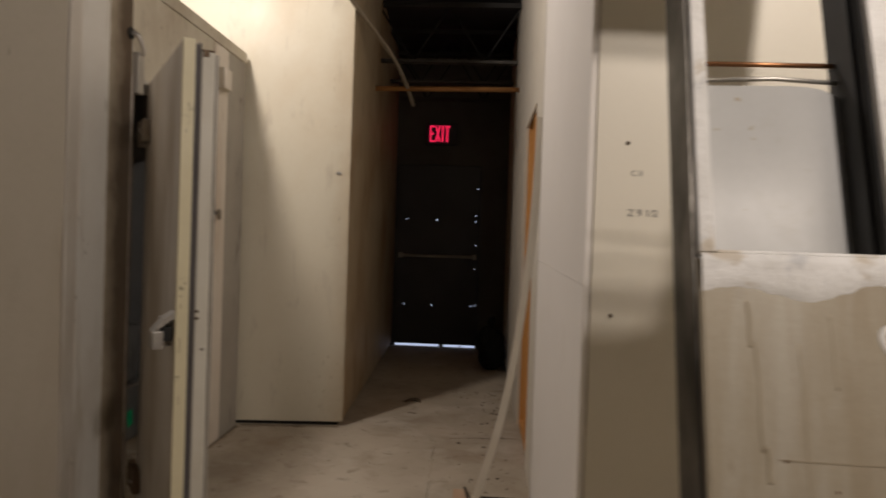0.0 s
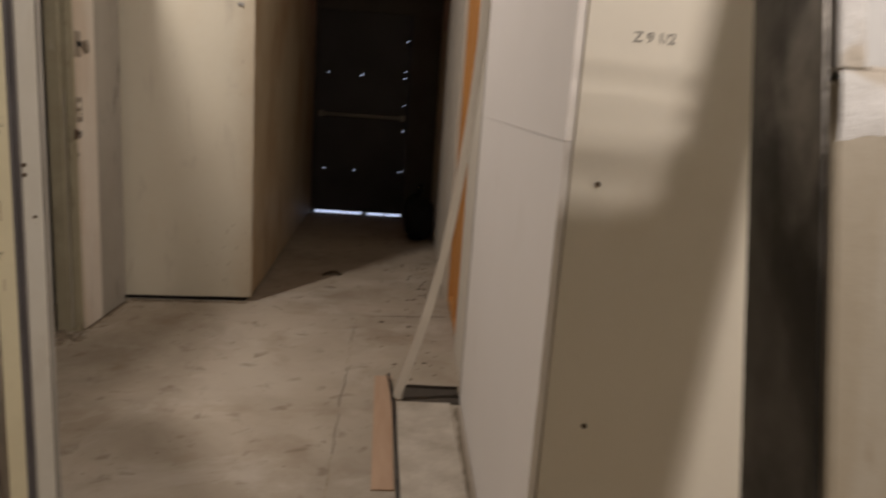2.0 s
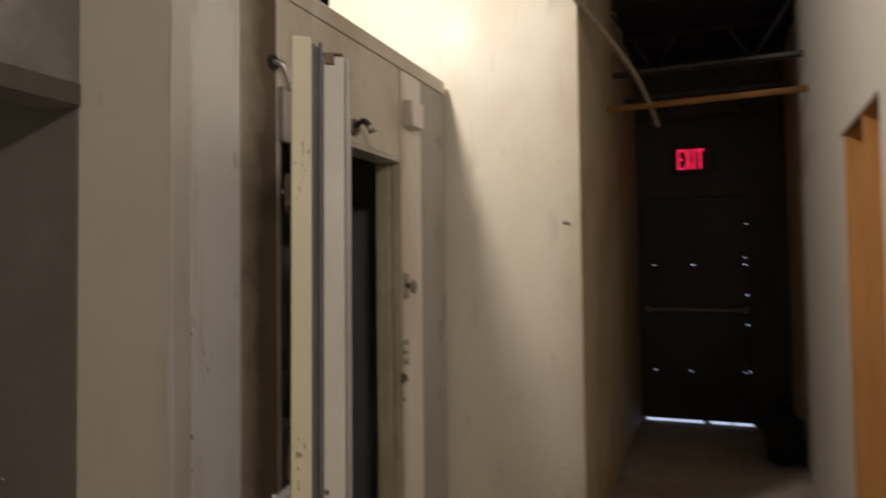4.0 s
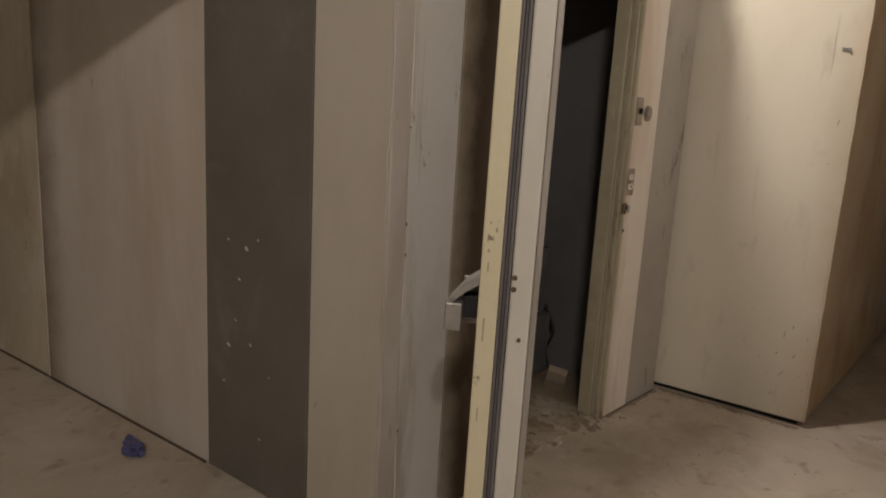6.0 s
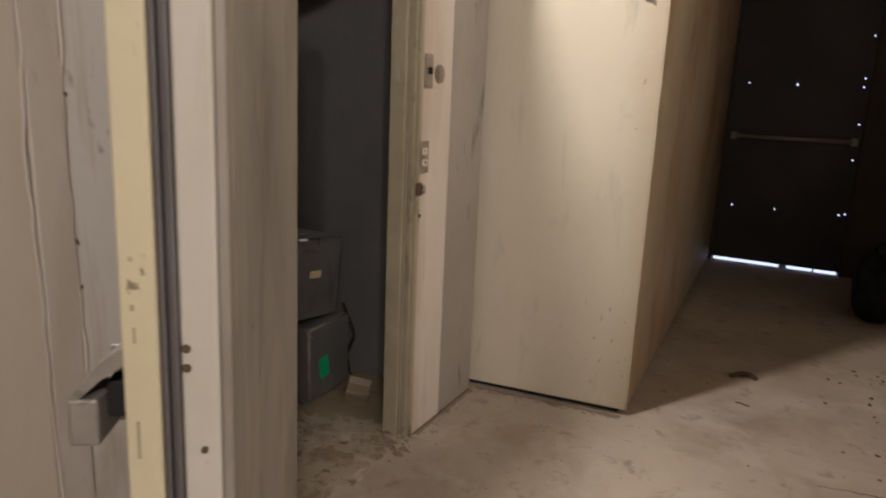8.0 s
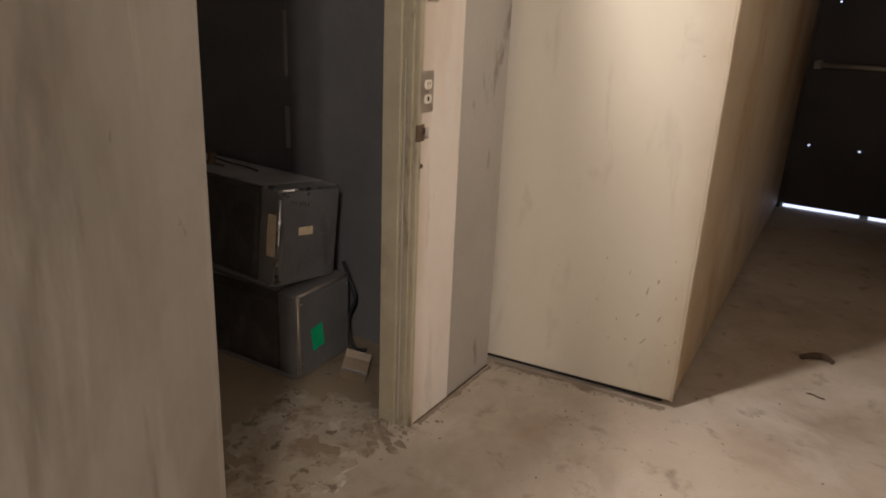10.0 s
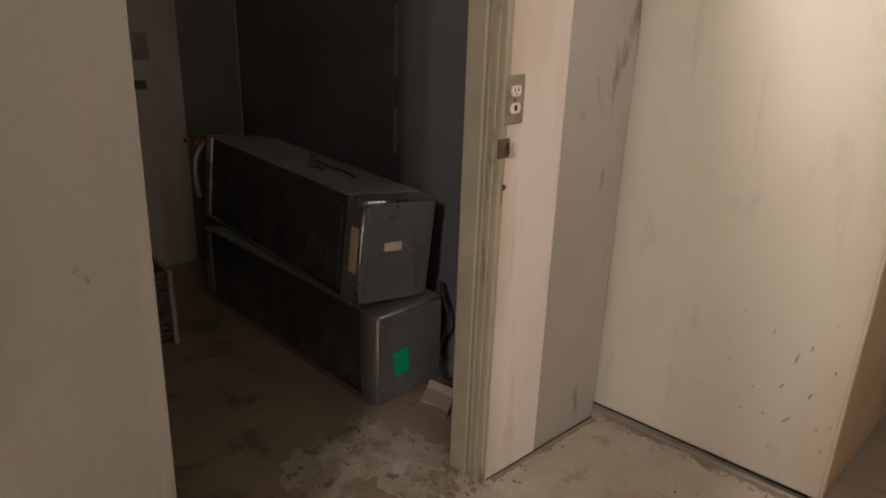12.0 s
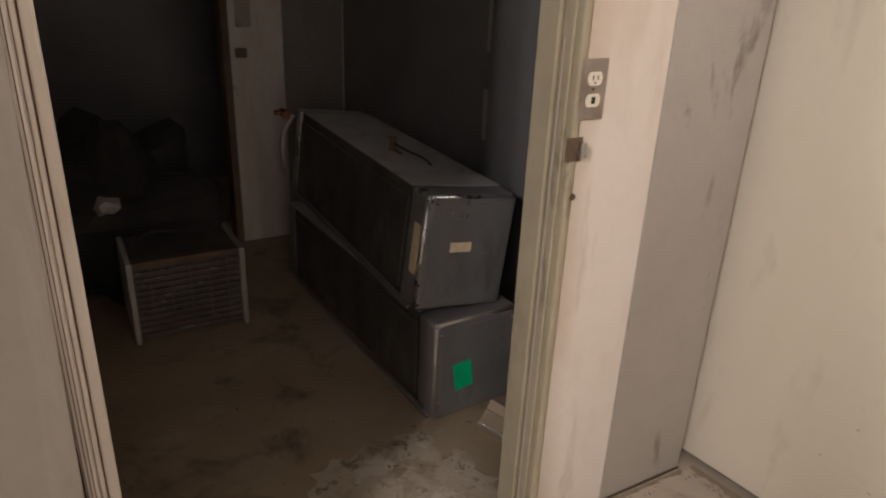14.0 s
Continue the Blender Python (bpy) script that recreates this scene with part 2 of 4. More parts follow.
STUD = surf("pine_stud", (0.62, 0.30, 0.09), (0.42, 0.17, 0.04), 0.65, grain=50, blotch=7, bump=0.12, amount=0.6, spot=(0.2, 0.08, 0.02), spot_scale=8, spot_cut=0.74, stretch=(3, 3, 0.25), vary=0.25)
STICK = surf("primed_white_trim", (0.72, 0.66, 0.56), (0.5, 0.44, 0.34), 0.6, grain=80, blotch=4, bump=0.05, amount=0.4)
PLANK = surf("pinkish_plywood", (0.55, 0.38, 0.26), (0.40, 0.25, 0.15), 0.75, grain=60, blotch=5, bump=0.12, amount=0.6, stretch=(3, 0.4, 1))
ALUM = surf("scratched_aluminium", (0.42, 0.42, 0.41), (0.25, 0.248, 0.238), 0.34, metal=0.7, grain=60, blotch=4, bump=0.06, amount=0.6, stains=(((0.13, 0.12, 0.105), 5.0, 0.52, 0.14, 0.65, 0.5), ((0.55, 0.52, 0.46), 14.0, 0.62, 0.06, 0.5, 1)))
ALUM_DARK = surf("dusty_dark_aluminium", (0.21, 0.208, 0.20), (0.12, 0.117, 0.108), 0.45, metal=0.35, grain=60, blotch=3, bump=0.06, amount=0.6, stains=(((0.29, 0.275, 0.245), 5.0, 0.54, 0.15, 0.6, 0.6),))
FINS = surf("dark_coil_fins", (0.115, 0.108, 0.098), (0.05, 0.046, 0.04), 0.5, metal=0.5, grain=80, blotch=5, bump=0.2, amount=0.7, stains=(((0.19, 0.18, 0.16), 4.0, 0.56, 0.1, 0.6, 1),))
RUBBER = surf("grey_rubber_gasket", (0.15, 0.138, 0.138), (0.06, 0.052, 0.046), 0.6, grain=60, blotch=6, bump=0.1, amount=0.6, stretch=(1, 1, 0.3))
BLACK_RUBBER = surf("black_rubber", (0.008, 0.008, 0.008), (0.016, 0.015, 0.013), 0.7, grain=60, blotch=5, bump=0.05)
CHROME = surf("worn_chrome", (0.62, 0.62, 0.62), (0.3, 0.29, 0.28), 0.28, metal=1.0, grain=50, blotch=8, bump=0.05, amount=0.5)
LATCH = surf("worn_zinc_casting", (0.40, 0.385, 0.36), (0.24, 0.22, 0.195), 0.45, metal=0.6, grain=50, blotch=9, bump=0.1, amount=0.7, stains=(((0.10, 0.085, 0.065), 12.0, 0.58, 0.08, 0.7, 1),))
RUST = surf("rusty_steel", (0.17, 0.115, 0.075), (0.09, 0.055, 0.035), 0.75, metal=0.3, grain=50, blotch=9, bump=0.25, amount=0.7)
PLATE = surf("dull_steel_plate", (0.36, 0.32, 0.27), (0.2, 0.15, 0.1), 0.45, metal=0.5, grain=80, blotch=12, bump=0.08, amount=0.7)
PLASTIC_W = surf("ivory_plastic", (0.78, 0.72, 0.6), (0.55, 0.48, 0.36), 0.4, grain=80, blotch=20, bump=0.02, amount=0.4)
TAPE_G = surf("green_tape", (0.0, 0.42, 0.17), (0.0, 0.3, 0.12), 0.5, grain=80, blotch=20, bump=0.05, amount=0.4)
TAPE_T = surf("tan_paper_label", (0.72, 0.60, 0.40), (0.55, 0.42, 0.24), 0.7, grain=80, blotch=20, bump=0.05, amount=0.5)
BLUE = surf("blue_plastic_film", (0.10, 0.105, 0.24), (0.055, 0.058, 0.14), 0.3, grain=60, blotch=14, bump=0.1, amount=0.5)
RUN = surf("dried_tan_run", (0.275, 0.23, 0.16), (0.23, 0.185, 0.12), 0.6, grain=60, blotch=12, bump=0.1)
FOAM = surf("white_foam_residue", (0.70, 0.695, 0.68), (0.52, 0.51, 0.48), 0.7, grain=60, blotch=10, bump=0.6, amount=0.6, stains=(((0.40, 0.32, 0.21), 9.0, 0.61, 0.07, 0.6, 1), ((0.42, 0.43, 0.45), 14.0, 0.59, 0.08, 0.6, 1)))
TAN_METAL = surf("tan_stained_panel", (0.325, 0.285, 0.215), (0.255, 0.21, 0.145), 0.5, metal=0.1, grain=70, blotch=6, bump=0.12, amount=0.6, stains=(((0.22, 0.165, 0.095), 7.0, 0.5, 0.13, 0.6, 0.14), ((0.42, 0.395, 0.34), 6.0, 0.53, 0.11, 0.65, 0.16), ((0.17, 0.12, 0.065), 15.0, 0.6, 0.05, 0.55, 0.12), ((0.44, 0.42, 0.38), 3.0, 0.56, 0.1, 0.5, 0.6), ((0.10, 0.07, 0.04), 26.0, 0.69, 0.03, 0.8, 1)))
COPPER = surf("tarnished_copper", (0.35, 0.17, 0.08), (0.12, 0.06, 0.03), 0.45, metal=0.9, grain=60, blotch=9, bump=0.05)
ORANGE_PIPE = surf("orange_brown_pipe", (0.46, 0.22, 0.07), (0.25, 0.11, 0.03), 0.6, metal=0.1, grain=60, blotch=4, bump=0.08, amount=0.6)
CHIP = surf("dark_debris", (0.10, 0.07, 0.045), (0.05, 0.035, 0.02), 0.9, grain=60, blotch=20, bump=0.2)
TRACK = surf("dull_brown_steel", (0.09, 0.075, 0.06), (0.055, 0.045, 0.035), 0.65, metal=0.1, grain=60, blotch=8, bump=0.1)
SIDE_METAL = surf("scuffed_dark_metal", (0.10, 0.092, 0.08), (0.025, 0.022, 0.018), 0.35, metal=0.7, grain=40, blotch=6, bump=0.2, amount=0.9, stains=(((0.30, 0.28, 0.25), 8.0, 0.55, 0.1, 0.65, 0.3), ((0.02, 0.018, 0.014), 5.0, 0.48, 0.1, 0.85, 0.5)))
LINER = surf("pale_galvanised_liner", (0.45, 0.45, 0.44), (0.37, 0.365, 0.35), 0.55, metal=0.12, grain=70, blotch=4, bump=0.05, amount=0.45, stains=(((0.32, 0.24, 0.14), 26.0, 0.645, 0.04, 0.75, 1), ((0.38, 0.365, 0.33), 8.0, 0.58, 0.1, 0.45, 1)))
OLIVE = surf("grimy_olive_jamb", (0.40, 0.36, 0.25), (0.27, 0.23, 0.15), 0.55, grain=60, blotch=4, bump=0.1, amount=0.6, stains=(((0.14, 0.11, 0.07), 3.0, 0.52, 0.15, 0.8, 0.3), ((0.10, 0.07, 0.04), 9.0, 0.58, 0.08, 0.7, 0.3), ((0.55, 0.52, 0.44), 14.0, 0.66, 0.04, 0.7, 0.3),))
SCUFF = surf("brown_scuff", (0.40, 0.335, 0.235), (0.27, 0.21, 0.14), 0.8, grain=80, blotch=20, bump=0.05)
# hall paint darkened so the added closing walls bounce less light
HALL_LOW_BOUNCE = surf("low_bounce_hall_paint", (0.30, 0.27, 0.23), (0.2, 0.175, 0.14), 0.75, grain=60, blotch=1.2, bump=0.06, amount=0.5)
FLAKE = surf("floor_flakes", (0.27, 0.22, 0.16), (0.13, 0.10, 0.07), 0.85, grain=60, blotch=20, bump=0.1)
COIL_SLAT = surf("grimy_slats", (0.14, 0.125, 0.10), (0.06, 0.05, 0.04), 0.7, metal=0.2, grain=60, blotch=15, bump=0.2, stains=(((0.32, 0.29, 0.23), 14.0, 0.56, 0.08, 0.7, 1),))
LID = surf("dusty_lid", (0.38, 0.37, 0.35), (0.26, 0.25, 0.23), 0.7, metal=0.1, grain=60, blotch=4, bump=0.08, amount=0.6, stains=(((0.15, 0.135, 0.115), 6.0, 0.54, 0.12, 0.6, 1),))
CREAM_BROWN = surf("browned_cream_enamel", (0.50, 0.415, 0.285), (0.40, 0.30, 0.18), 0.55, grain=30, blotch=1.6, bump=0.04, amount=0.6, stains=(((0.33, 0.20, 0.09), 1.5, 0.45, 0.2, 0.7, 0.8), ((0.22, 0.15, 0.08), 7.0, 0.58, 0.1, 0.5, 0.4)))
BAG = surf("black_plastic_bag", (0.006, 0.006, 0.006), (0.01, 0.01, 0.01), 0.85, grain=30, blotch=9, bump=0.5)
INK = surf("pencil_grey", (0.14, 0.13, 0.12), (0.1, 0.09, 0.08), 0.8, grain=80, blotch=20, bump=0)
CARD = surf("tan_carton", (0.27, 0.21, 0.14), (0.16, 0.12, 0.08), 0.6, grain=60, blotch=12, bump=0.1)
SCRAP = surf("sooty_scrap", (0.02, 0.019, 0.018), (0.011, 0.011, 0.011), 0.9, grain=30, blotch=7, bump=0.6)
DAY = glow("daylight_outside", (0.62, 0.72, 1.0), 1.3)
EXIT_RED = glow("exit_red", (1.0, 0.02, 0.09), 1.6)


# ---- mesh helpers ----
def bx(x0, y0, z0, x1, y1, z1, bev=0.0, seg=2):
    bm = bmesh.new()
    bmesh.ops.create_cube(bm, size=1)
    for v in bm.verts:
        v.co = ((x0 + x1) / 2 + v.co.x * (x1 - x0), (y0 + y1) / 2 + v.co.y * (y1 - y0), (z0 + z1) / 2 + v.co.z * (z1 - z0))
    if bev:
        bmesh.ops.bevel(bm, geom=list(bm.edges), offset=bev, segments=seg, affect="EDGES", profile=0.5)
    return bm


def join(*bms):
    out = bmesh.new()
    for b in bms:
        me = bpy.data.meshes.new("tmp")
        b.to_mesh(me)
        b.free()
        out.from_mesh(me)
        bpy.data.meshes.remove(me)
    return out


def prism(points, z0, z1, bev=0.0):
    bm = bmesh.new()
    lo = [bm.verts.new((x, y, z0)) for x, y in points]
    hi = [bm.verts.new((x, y, z1)) for x, y in points]
    k = len(points)
    bm.faces.new(lo[::-1])
    bm.faces.new(hi)
    for i in range(k):
        bm.faces.new((lo[i], lo[(i + 1) % k], hi[(i + 1) % k], hi[i]))
    bmesh.ops.recalc_face_normals(bm, faces=bm.faces)
    if bev:
        bmesh.ops.bevel(bm, geom=list(bm.edges), offset=bev, segments=2, affect="EDGES", profile=0.5)
    return bm


def tube(points, r, seg=10):
    bm = bmesh.new()
    rings = []
    pts = [Vector(p) for p in points]
    for i, p in enumerate(pts):
        d = (pts[min(i + 1, len(pts) - 1)] - pts[max(i - 1, 0)]).normalized()
        a = d.orthogonal().normalized() if i == 0 else (a - d * a.dot(d)).normalized()
        b = d.cross(a)
        rings.append([bm.verts.new(p + (a * math.cos(2 * math.pi * k / seg) + b * math.sin(2 * math.pi * k / seg)) * r) for k in range(seg)])
    for q, w in zip(rings, rings[1:]):
        for k in range(seg):
            bm.faces.new((q[k], q[(k + 1) % seg], w[(k + 1) % seg], w[k]))
    bm.faces.new(rings[0][::-1])
    bm.faces.new(rings[-1])
    for f in bm.faces:
        f.smooth = len(f.verts) == 4
    return bm


def moved(bm, m):
    bmesh.ops.transform(bm, matrix=m, verts=bm.verts)
    return bm


def curve_points(ps, n=14):
    out = []
    ps = [Vector(p) for p in ps]
    q = [ps[0]] + ps + [ps[-1]]
    for i in range(1, len(q) - 2):
        for k in range(n):
            t = k / n
            a, b, c, d = q[i - 1], q[i], q[i + 1], q[i + 2]
            out.append(0.5 * ((2 * b) + (c - a) * t + (2 * a - 5 * b + 4 * c - d) * t * t + (3 * b - a - 3 * c + d) * t ** 3))
    return out + [ps[-1]]


def part(name, bm, material, parent=None, label=""):
    me = bpy.data.meshes.new(name)
    bm.to_mesh(me)
    bm.free()
    me.materials.append(material)
    ob = new(name, me)
    if parent:
        ob.parent = parent
    if label:
        tagged(ob, label)
    return ob


def thing(name, m, label, category, group="", kind=""):
    ob = new(name)
    ob.empty_display_size = 0.1
    ob.matrix_world = m
    return tagged(ob, label, category, group, kind)


def setting(name, bm, material, label, category):
    return tagged(part(name, bm, material), label, category, kind="structure")


# ---- the large structure ----
FX = -1.06                     # cooler front plane
TOP = 2.47                     # cooler height
ROOF = 3.45
floor = setting("floor", bx(-5.2, -4.0, -0.15, 3.2, 9.2, 0.0), CONCRETE, "worn bare concrete floor with stains and a long crack", "floor")
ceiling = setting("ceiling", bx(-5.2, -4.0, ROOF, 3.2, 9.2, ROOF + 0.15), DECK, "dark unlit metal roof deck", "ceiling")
# closing walls are added; their dark colour lowers the ambient light
setting("wall_south", bx(-5.2, -4.15, 0, 3.2, -4.0, ROOF), HALL_LOW_BOUNCE, "plain wall added to close the hall, darkened to cut bounce", "wall")
setting("wall_hall_east", bx(3.2, -4.0, 0, 3.35, 9.2, ROOF), HALL_LOW_BOUNCE, "plain wall added to close the hall, darkened to cut bounce", "wall")
setting("wall_west", bx(-5.35, -4.0, 0, -5.2, 9.2, ROOF), HALL_LOW_BOUNCE, "plain wall added to close the hall, darkened to cut bounce", "wall")

# corridor end wall with the exit door
EY = 8.46
wall_end = setting("wall_end", join(bx(-5.2, EY, 0, -0.49, EY + 0.16, ROOF), bx(0.52, EY, 0, 3.2, EY + 0.16, ROOF), bx(-0.49, EY, 2.16, 0.52, EY + 0.16, ROOF)), BLACK_WALL,
                   "sooty dark wall at the end of the corridor", "wall")

# east corridor wall with an opening that bares the studs
WX = 0.82
wall_east = setting("wall_corridor_east", join(bx(WX, 3.66, 0, WX + 0.016, 4.32, ROOF), bx(WX, 5.23, 0, WX + 0.016, EY, ROOF), bx(WX, 4.32, 2.09, WX + 0.016, 5.23, ROOF)), HALL_PAINT,
                    "off-white drywall of the corridor with a cut-out that bares studs", "wall")
setting("wall_corridor_east_back", bx(WX + 0.11, 3.66, 0, WX + 0.125, EY, ROOF), DRYWALL, "back drywall layer behind the bared studs", "wall")
for y in (4.34, 4.73, 5.19, 5.7, 6.1, 6.5, 6.9, 7.3, 7.7, 8.1):
    part("stud", bx(WX + 0.018, y, 0.04, WX + 0.107, y + 0.038, 2.6, 0.002), STUD, wall_east, "bare orange-brown pine stud")
part("bottom_plate", bx(WX + 0.018, 3.7, 0.002, WX + 0.107, EY - 0.01, 0.04, 0.002), STUD, wall_east)
part("edge_trim", bx(WX - 0.003, 5.232, 0.0, WX + 0.02, 5.243, 2.09), DRYWALL_EDGE, wall_east)

# boxed-in drywall chase beside the corridor
chase = setting("wall_chase", bx(0.815, 2.215, 0, 1.75, 3.64, ROOF), DRYWALL_EDGE, "drywall-clad chase between corridor and hall", "wall")
for y0, z0, z1 in ((2.200, 0.012, 1.2), (2.201, 1.2015, 2.43)):
    bm = bx(0.800, y0, z0, 0.8145, 3.655, z1)
    for v in bm.verts:
        if 1.0 < v.co.z < 1.5:
            v.co.z += -0.017 + 0.022 * (v.co.y - 2.2) / 1.455
    part("drywall_panel", bm, DRYWALL, chase, "clean white drywall sheet")
part("drywall_panel", bx(0.800, 2.203, 2.434, 0.8145, 3.655, ROOF, 0.002), DRYWALL, chase, "clean white drywall sheet")
part("wall_board", bx(0.818, 2.200, 0.012, 1.75, 2.2145, ROOF, 0.002), FRP, chase, "smooth ivory wall board with pencil notes")
for x, z in ((0.871, 1.109), (0.90, 0.62), (0.868, 1.95), (0.90, 1.56), (1.3, 1.5), (1.3, 1.1)):
    part("screw", moved(tube([(0, 0, 0), (0, 0.004, 0)], 0.0055, 8), pose(x, 2.197, z)), CHIP, chase)

# stub partition to the east
stub = setting("wall_stub", prism([(1.606, 2.043), (1.796, 1.103), (1.895, 1.123), (1.705, 2.063)], 0, ROOF), DRYWALL_EDGE, "drywall-clad stub partition", "wall")
for z0, z1 in ((0.012, 1.202), (1.2035, 2.42), (2.4215, ROOF)):
    bm = prism([(1.590, 2.040), (1.780, 1.100), (1.793, 1.1026), (1.603, 2.0426)], z0, z1)
    for v in bm.verts:
        if 1.0 < v.co.z < 1.5:
            v.co.z -= 0.06 * (2.04 - v.co.y) / 0.94
    part("drywall_panel", bm, FRP, stub, "ivory drywall sheet with a tilted joint")
for y, z in ((2.0, 1.55), (2.0, 1.46), (2.0, 1.22)):
    part("screw", moved(tube([(0, 0, 0), (0.004, 0, 0)], 0.005, 8), pose(1.5965, y, z, 0, 0, 11)), CHIP, stub)

# white freezer box that narrows the corridor
box_pts = [(-1.75, 4.817), (-0.372, 4.962), (-0.50, EY - 0.01), (-1.75, EY - 0.01)]
freezer = setting("wall_freezer_box", prism([(x, y) for x, y in box_pts], 0.027, ROOF - 0.01, 0.006), CREAM, "cream enamelled insulated box wall standing on a dark gap", "wall")
part("side_skin", prism([(-0.3715, 4.967), (-0.369, 4.967), (-0.497, EY - 0.012), (-0.4995, EY - 0.012)], 0.042, ROOF - 0.02), CREAM_BROWN, freezer, "browned stained side skin")
part("plinth", prism([(-1.7, 4.86), (-0.41, 4.99), (-0.53, EY - 0.05), (-1.7, EY - 0.05)], 0.0, 0.027), BLACK_RUBBER, freezer)

# cooler: front panels, with the door opening from 3.385 to 4.305
cooler = setting("wall_cooler_front", bx(FX - 0.10, 2.918, 0, FX + 0.008, 2.988, 2.40, 0.004), WHITISH, "stained enamelled front of an old walk-in cooler", "wall")
part("panel", bx(FX - 0.10, 2.990, 0, FX, 3.204, 2.40, 0.003), PALE_PANEL, cooler, "dirty white panel with drips")
part("panel", bx(FX - 0.10, 3.207, 0, FX + 0.002, 3.385, 2.40, 0.003), STAINED, cooler, "brown rust-stained panel")
part("panel", bx(FX - 0.10, 3.386, 1.985, FX + 0.002, 4.303, 2.40, 0.003), BEIGE, cooler, "beige lintel panel over the doorway")
part("panel", bx(FX - 0.10, 4.325, 0, FX + 0.001, 4.543, 2.40, 0.003), PINK_PANEL, cooler, "pinkish white panel with switches")
part("panel", bx(FX - 0.10, 4.546, 0, FX - 0.001, 4.845, 2.40, 0.003), GALV_DULL, cooler, "dull grey galvanised corner panel")
part("rim", bx(FX - 0.10, 2.916, 2.403, FX + 0.006, 4.845, TOP, 0.004), BEIGE, cooler)
part("door_jamb", bx(FX - 0.11, 4.303, 0, FX + 0.006, 4.322, 1.985, 0.006), OLIVE, cooler, "grimy grooved door jamb")
part("jamb_stop", bx(FX - 0.115, 4.290, 0, FX - 0.05, 4.3025, 1.985, 0.004), OLIVE, cooler)
part("jamb_bead", bx(FX - 0.035, 4.295, 0, FX - 0.012, 4.3025, 1.985, 0.003), OLIVE, cooler)
part("jamb_chip", tube([(FX - 0.042 + 0.002 * noise.noise(Vector((k * 0.7, 1, 1))), 4.3015, 0.02 + 0.03 * k) for k in range(40)], 0.0022, 5), WHITISH, cooler)
part("base_gap", bx(FX - 0.05, 4.33, 0.0, FX + 0.004, 4.84, 0.005), CHIP, cooler)
part("base_gap", bx(FX - 0.05, 2.92, 0.0, FX + 0.010, 3.38, 0.005), CHIP, cooler)
part("door_jamb", bx(FX - 0.11, 3.387, 0, FX + 0.006, 3.405, 1.985, 0.005), PINKISH, cooler, "pale rust-streaked hinge jamb")
for y in (3.3885, 3.394, 3.3995):
    part("jamb_seam", bx(FX + 0.0055, y, 0.0, FX + 0.0072, y + 0.0014, 1.96), RUST, cooler)
part("jamb_stop", bx(-1.20, 3.406, 0, -1.150, 3.414, 1.96, 0.002), PINKISH, cooler, "pale worn jamb stop")
part("jamb_seam", bx(-1.198, 3.4145, 0, -1.152, 3.4165, 1.96, 0.0005), RUST, cooler)
part("jamb_stop", bx(-1.20, 3.417, 0, -1.148, 3.436, 1.96, 0.004), PINKISH, cooler, "pale worn jamb stop")
part("door_head", bx(FX - 0.11, 3.405, 1.963, FX + 0.006, 4.30, 1.984, 0.004), GALV, cooler, "bare metal door head")

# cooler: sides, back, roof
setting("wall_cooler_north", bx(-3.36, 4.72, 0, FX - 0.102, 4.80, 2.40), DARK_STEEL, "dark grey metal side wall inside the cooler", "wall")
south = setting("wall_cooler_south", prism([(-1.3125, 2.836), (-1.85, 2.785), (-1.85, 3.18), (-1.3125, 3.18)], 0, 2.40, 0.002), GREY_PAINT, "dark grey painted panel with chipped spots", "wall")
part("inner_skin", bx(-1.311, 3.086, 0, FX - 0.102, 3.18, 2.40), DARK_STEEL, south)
for x, z, w in ((-1.72, 0.50, 0.012), (-1.60, 0.53, 0.009), (-1.62, 0.86, 0.012), (-1.72, 0.88, 0.008), (-1.66, 0.75, 0.01), (-1.75, 0.36, 0.009), (-1.56, 0.9, 0.007), (-1.5, 0.44, 0.006), (-1.68, 0.6, 0.007), (-1.55, 0.2, 0.007)):
    chipped = bmesh.new()
    bmesh.ops.create_icosphere(chipped, subdivisions=1, radius=w)
    part("paint_chip", moved(chipped, pose(x, 2.836 + (x + 1.3125) * 0.0949, z, 20, 10, 5.4) @ Matrix.Diagonal((1, 0.12, 1.3 if w > 0.01 else 0.8, 1))), FOAM, south, "bare pale chip in the paint")
passage = setting("wall_passage_north", prism([(-1.853, 2.785), (-3.08, 2.634), (-3.08, 3.18), (-1.853, 3.18)], 0, 2.40, 0.002), PASSAGE, "dirty white enamelled panels beside the passage", "wall")
part("panel", prism([(-3.086, 2.633), (-5.2, 2.372), (-5.2, 3.18), (-3.086, 3.18)], 0, 2.40, 0.002), BEIGE, passage, "grimy beige panel")
for xa, xb in ((-1.86, -3.07), (-3.09, -5.19)):
    part("base_gap", prism([(x, 2.785 + (x + 1.853) * 0.1232 + dy) for x, dy in ((xa, -0.001), (xb, -0.001), (xb, -0.009), (xa, -0.009))], 0.0, 0.006), CHIP, passage)
wall_back = setting("wall_cooler_back", join(bx(-3.36, 4.18, 0, -3.26, 4.72, 2.40), bx(-3.36, 3.18, 2.0, -3.26, 4.18, 2.40)), WHITISH, "grey-white inner wall with a doorway", "wall")
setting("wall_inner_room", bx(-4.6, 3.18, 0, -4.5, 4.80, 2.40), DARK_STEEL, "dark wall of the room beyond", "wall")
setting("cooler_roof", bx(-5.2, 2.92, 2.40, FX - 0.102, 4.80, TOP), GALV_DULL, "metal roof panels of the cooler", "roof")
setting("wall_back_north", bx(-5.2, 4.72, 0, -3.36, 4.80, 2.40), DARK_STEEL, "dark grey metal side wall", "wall")
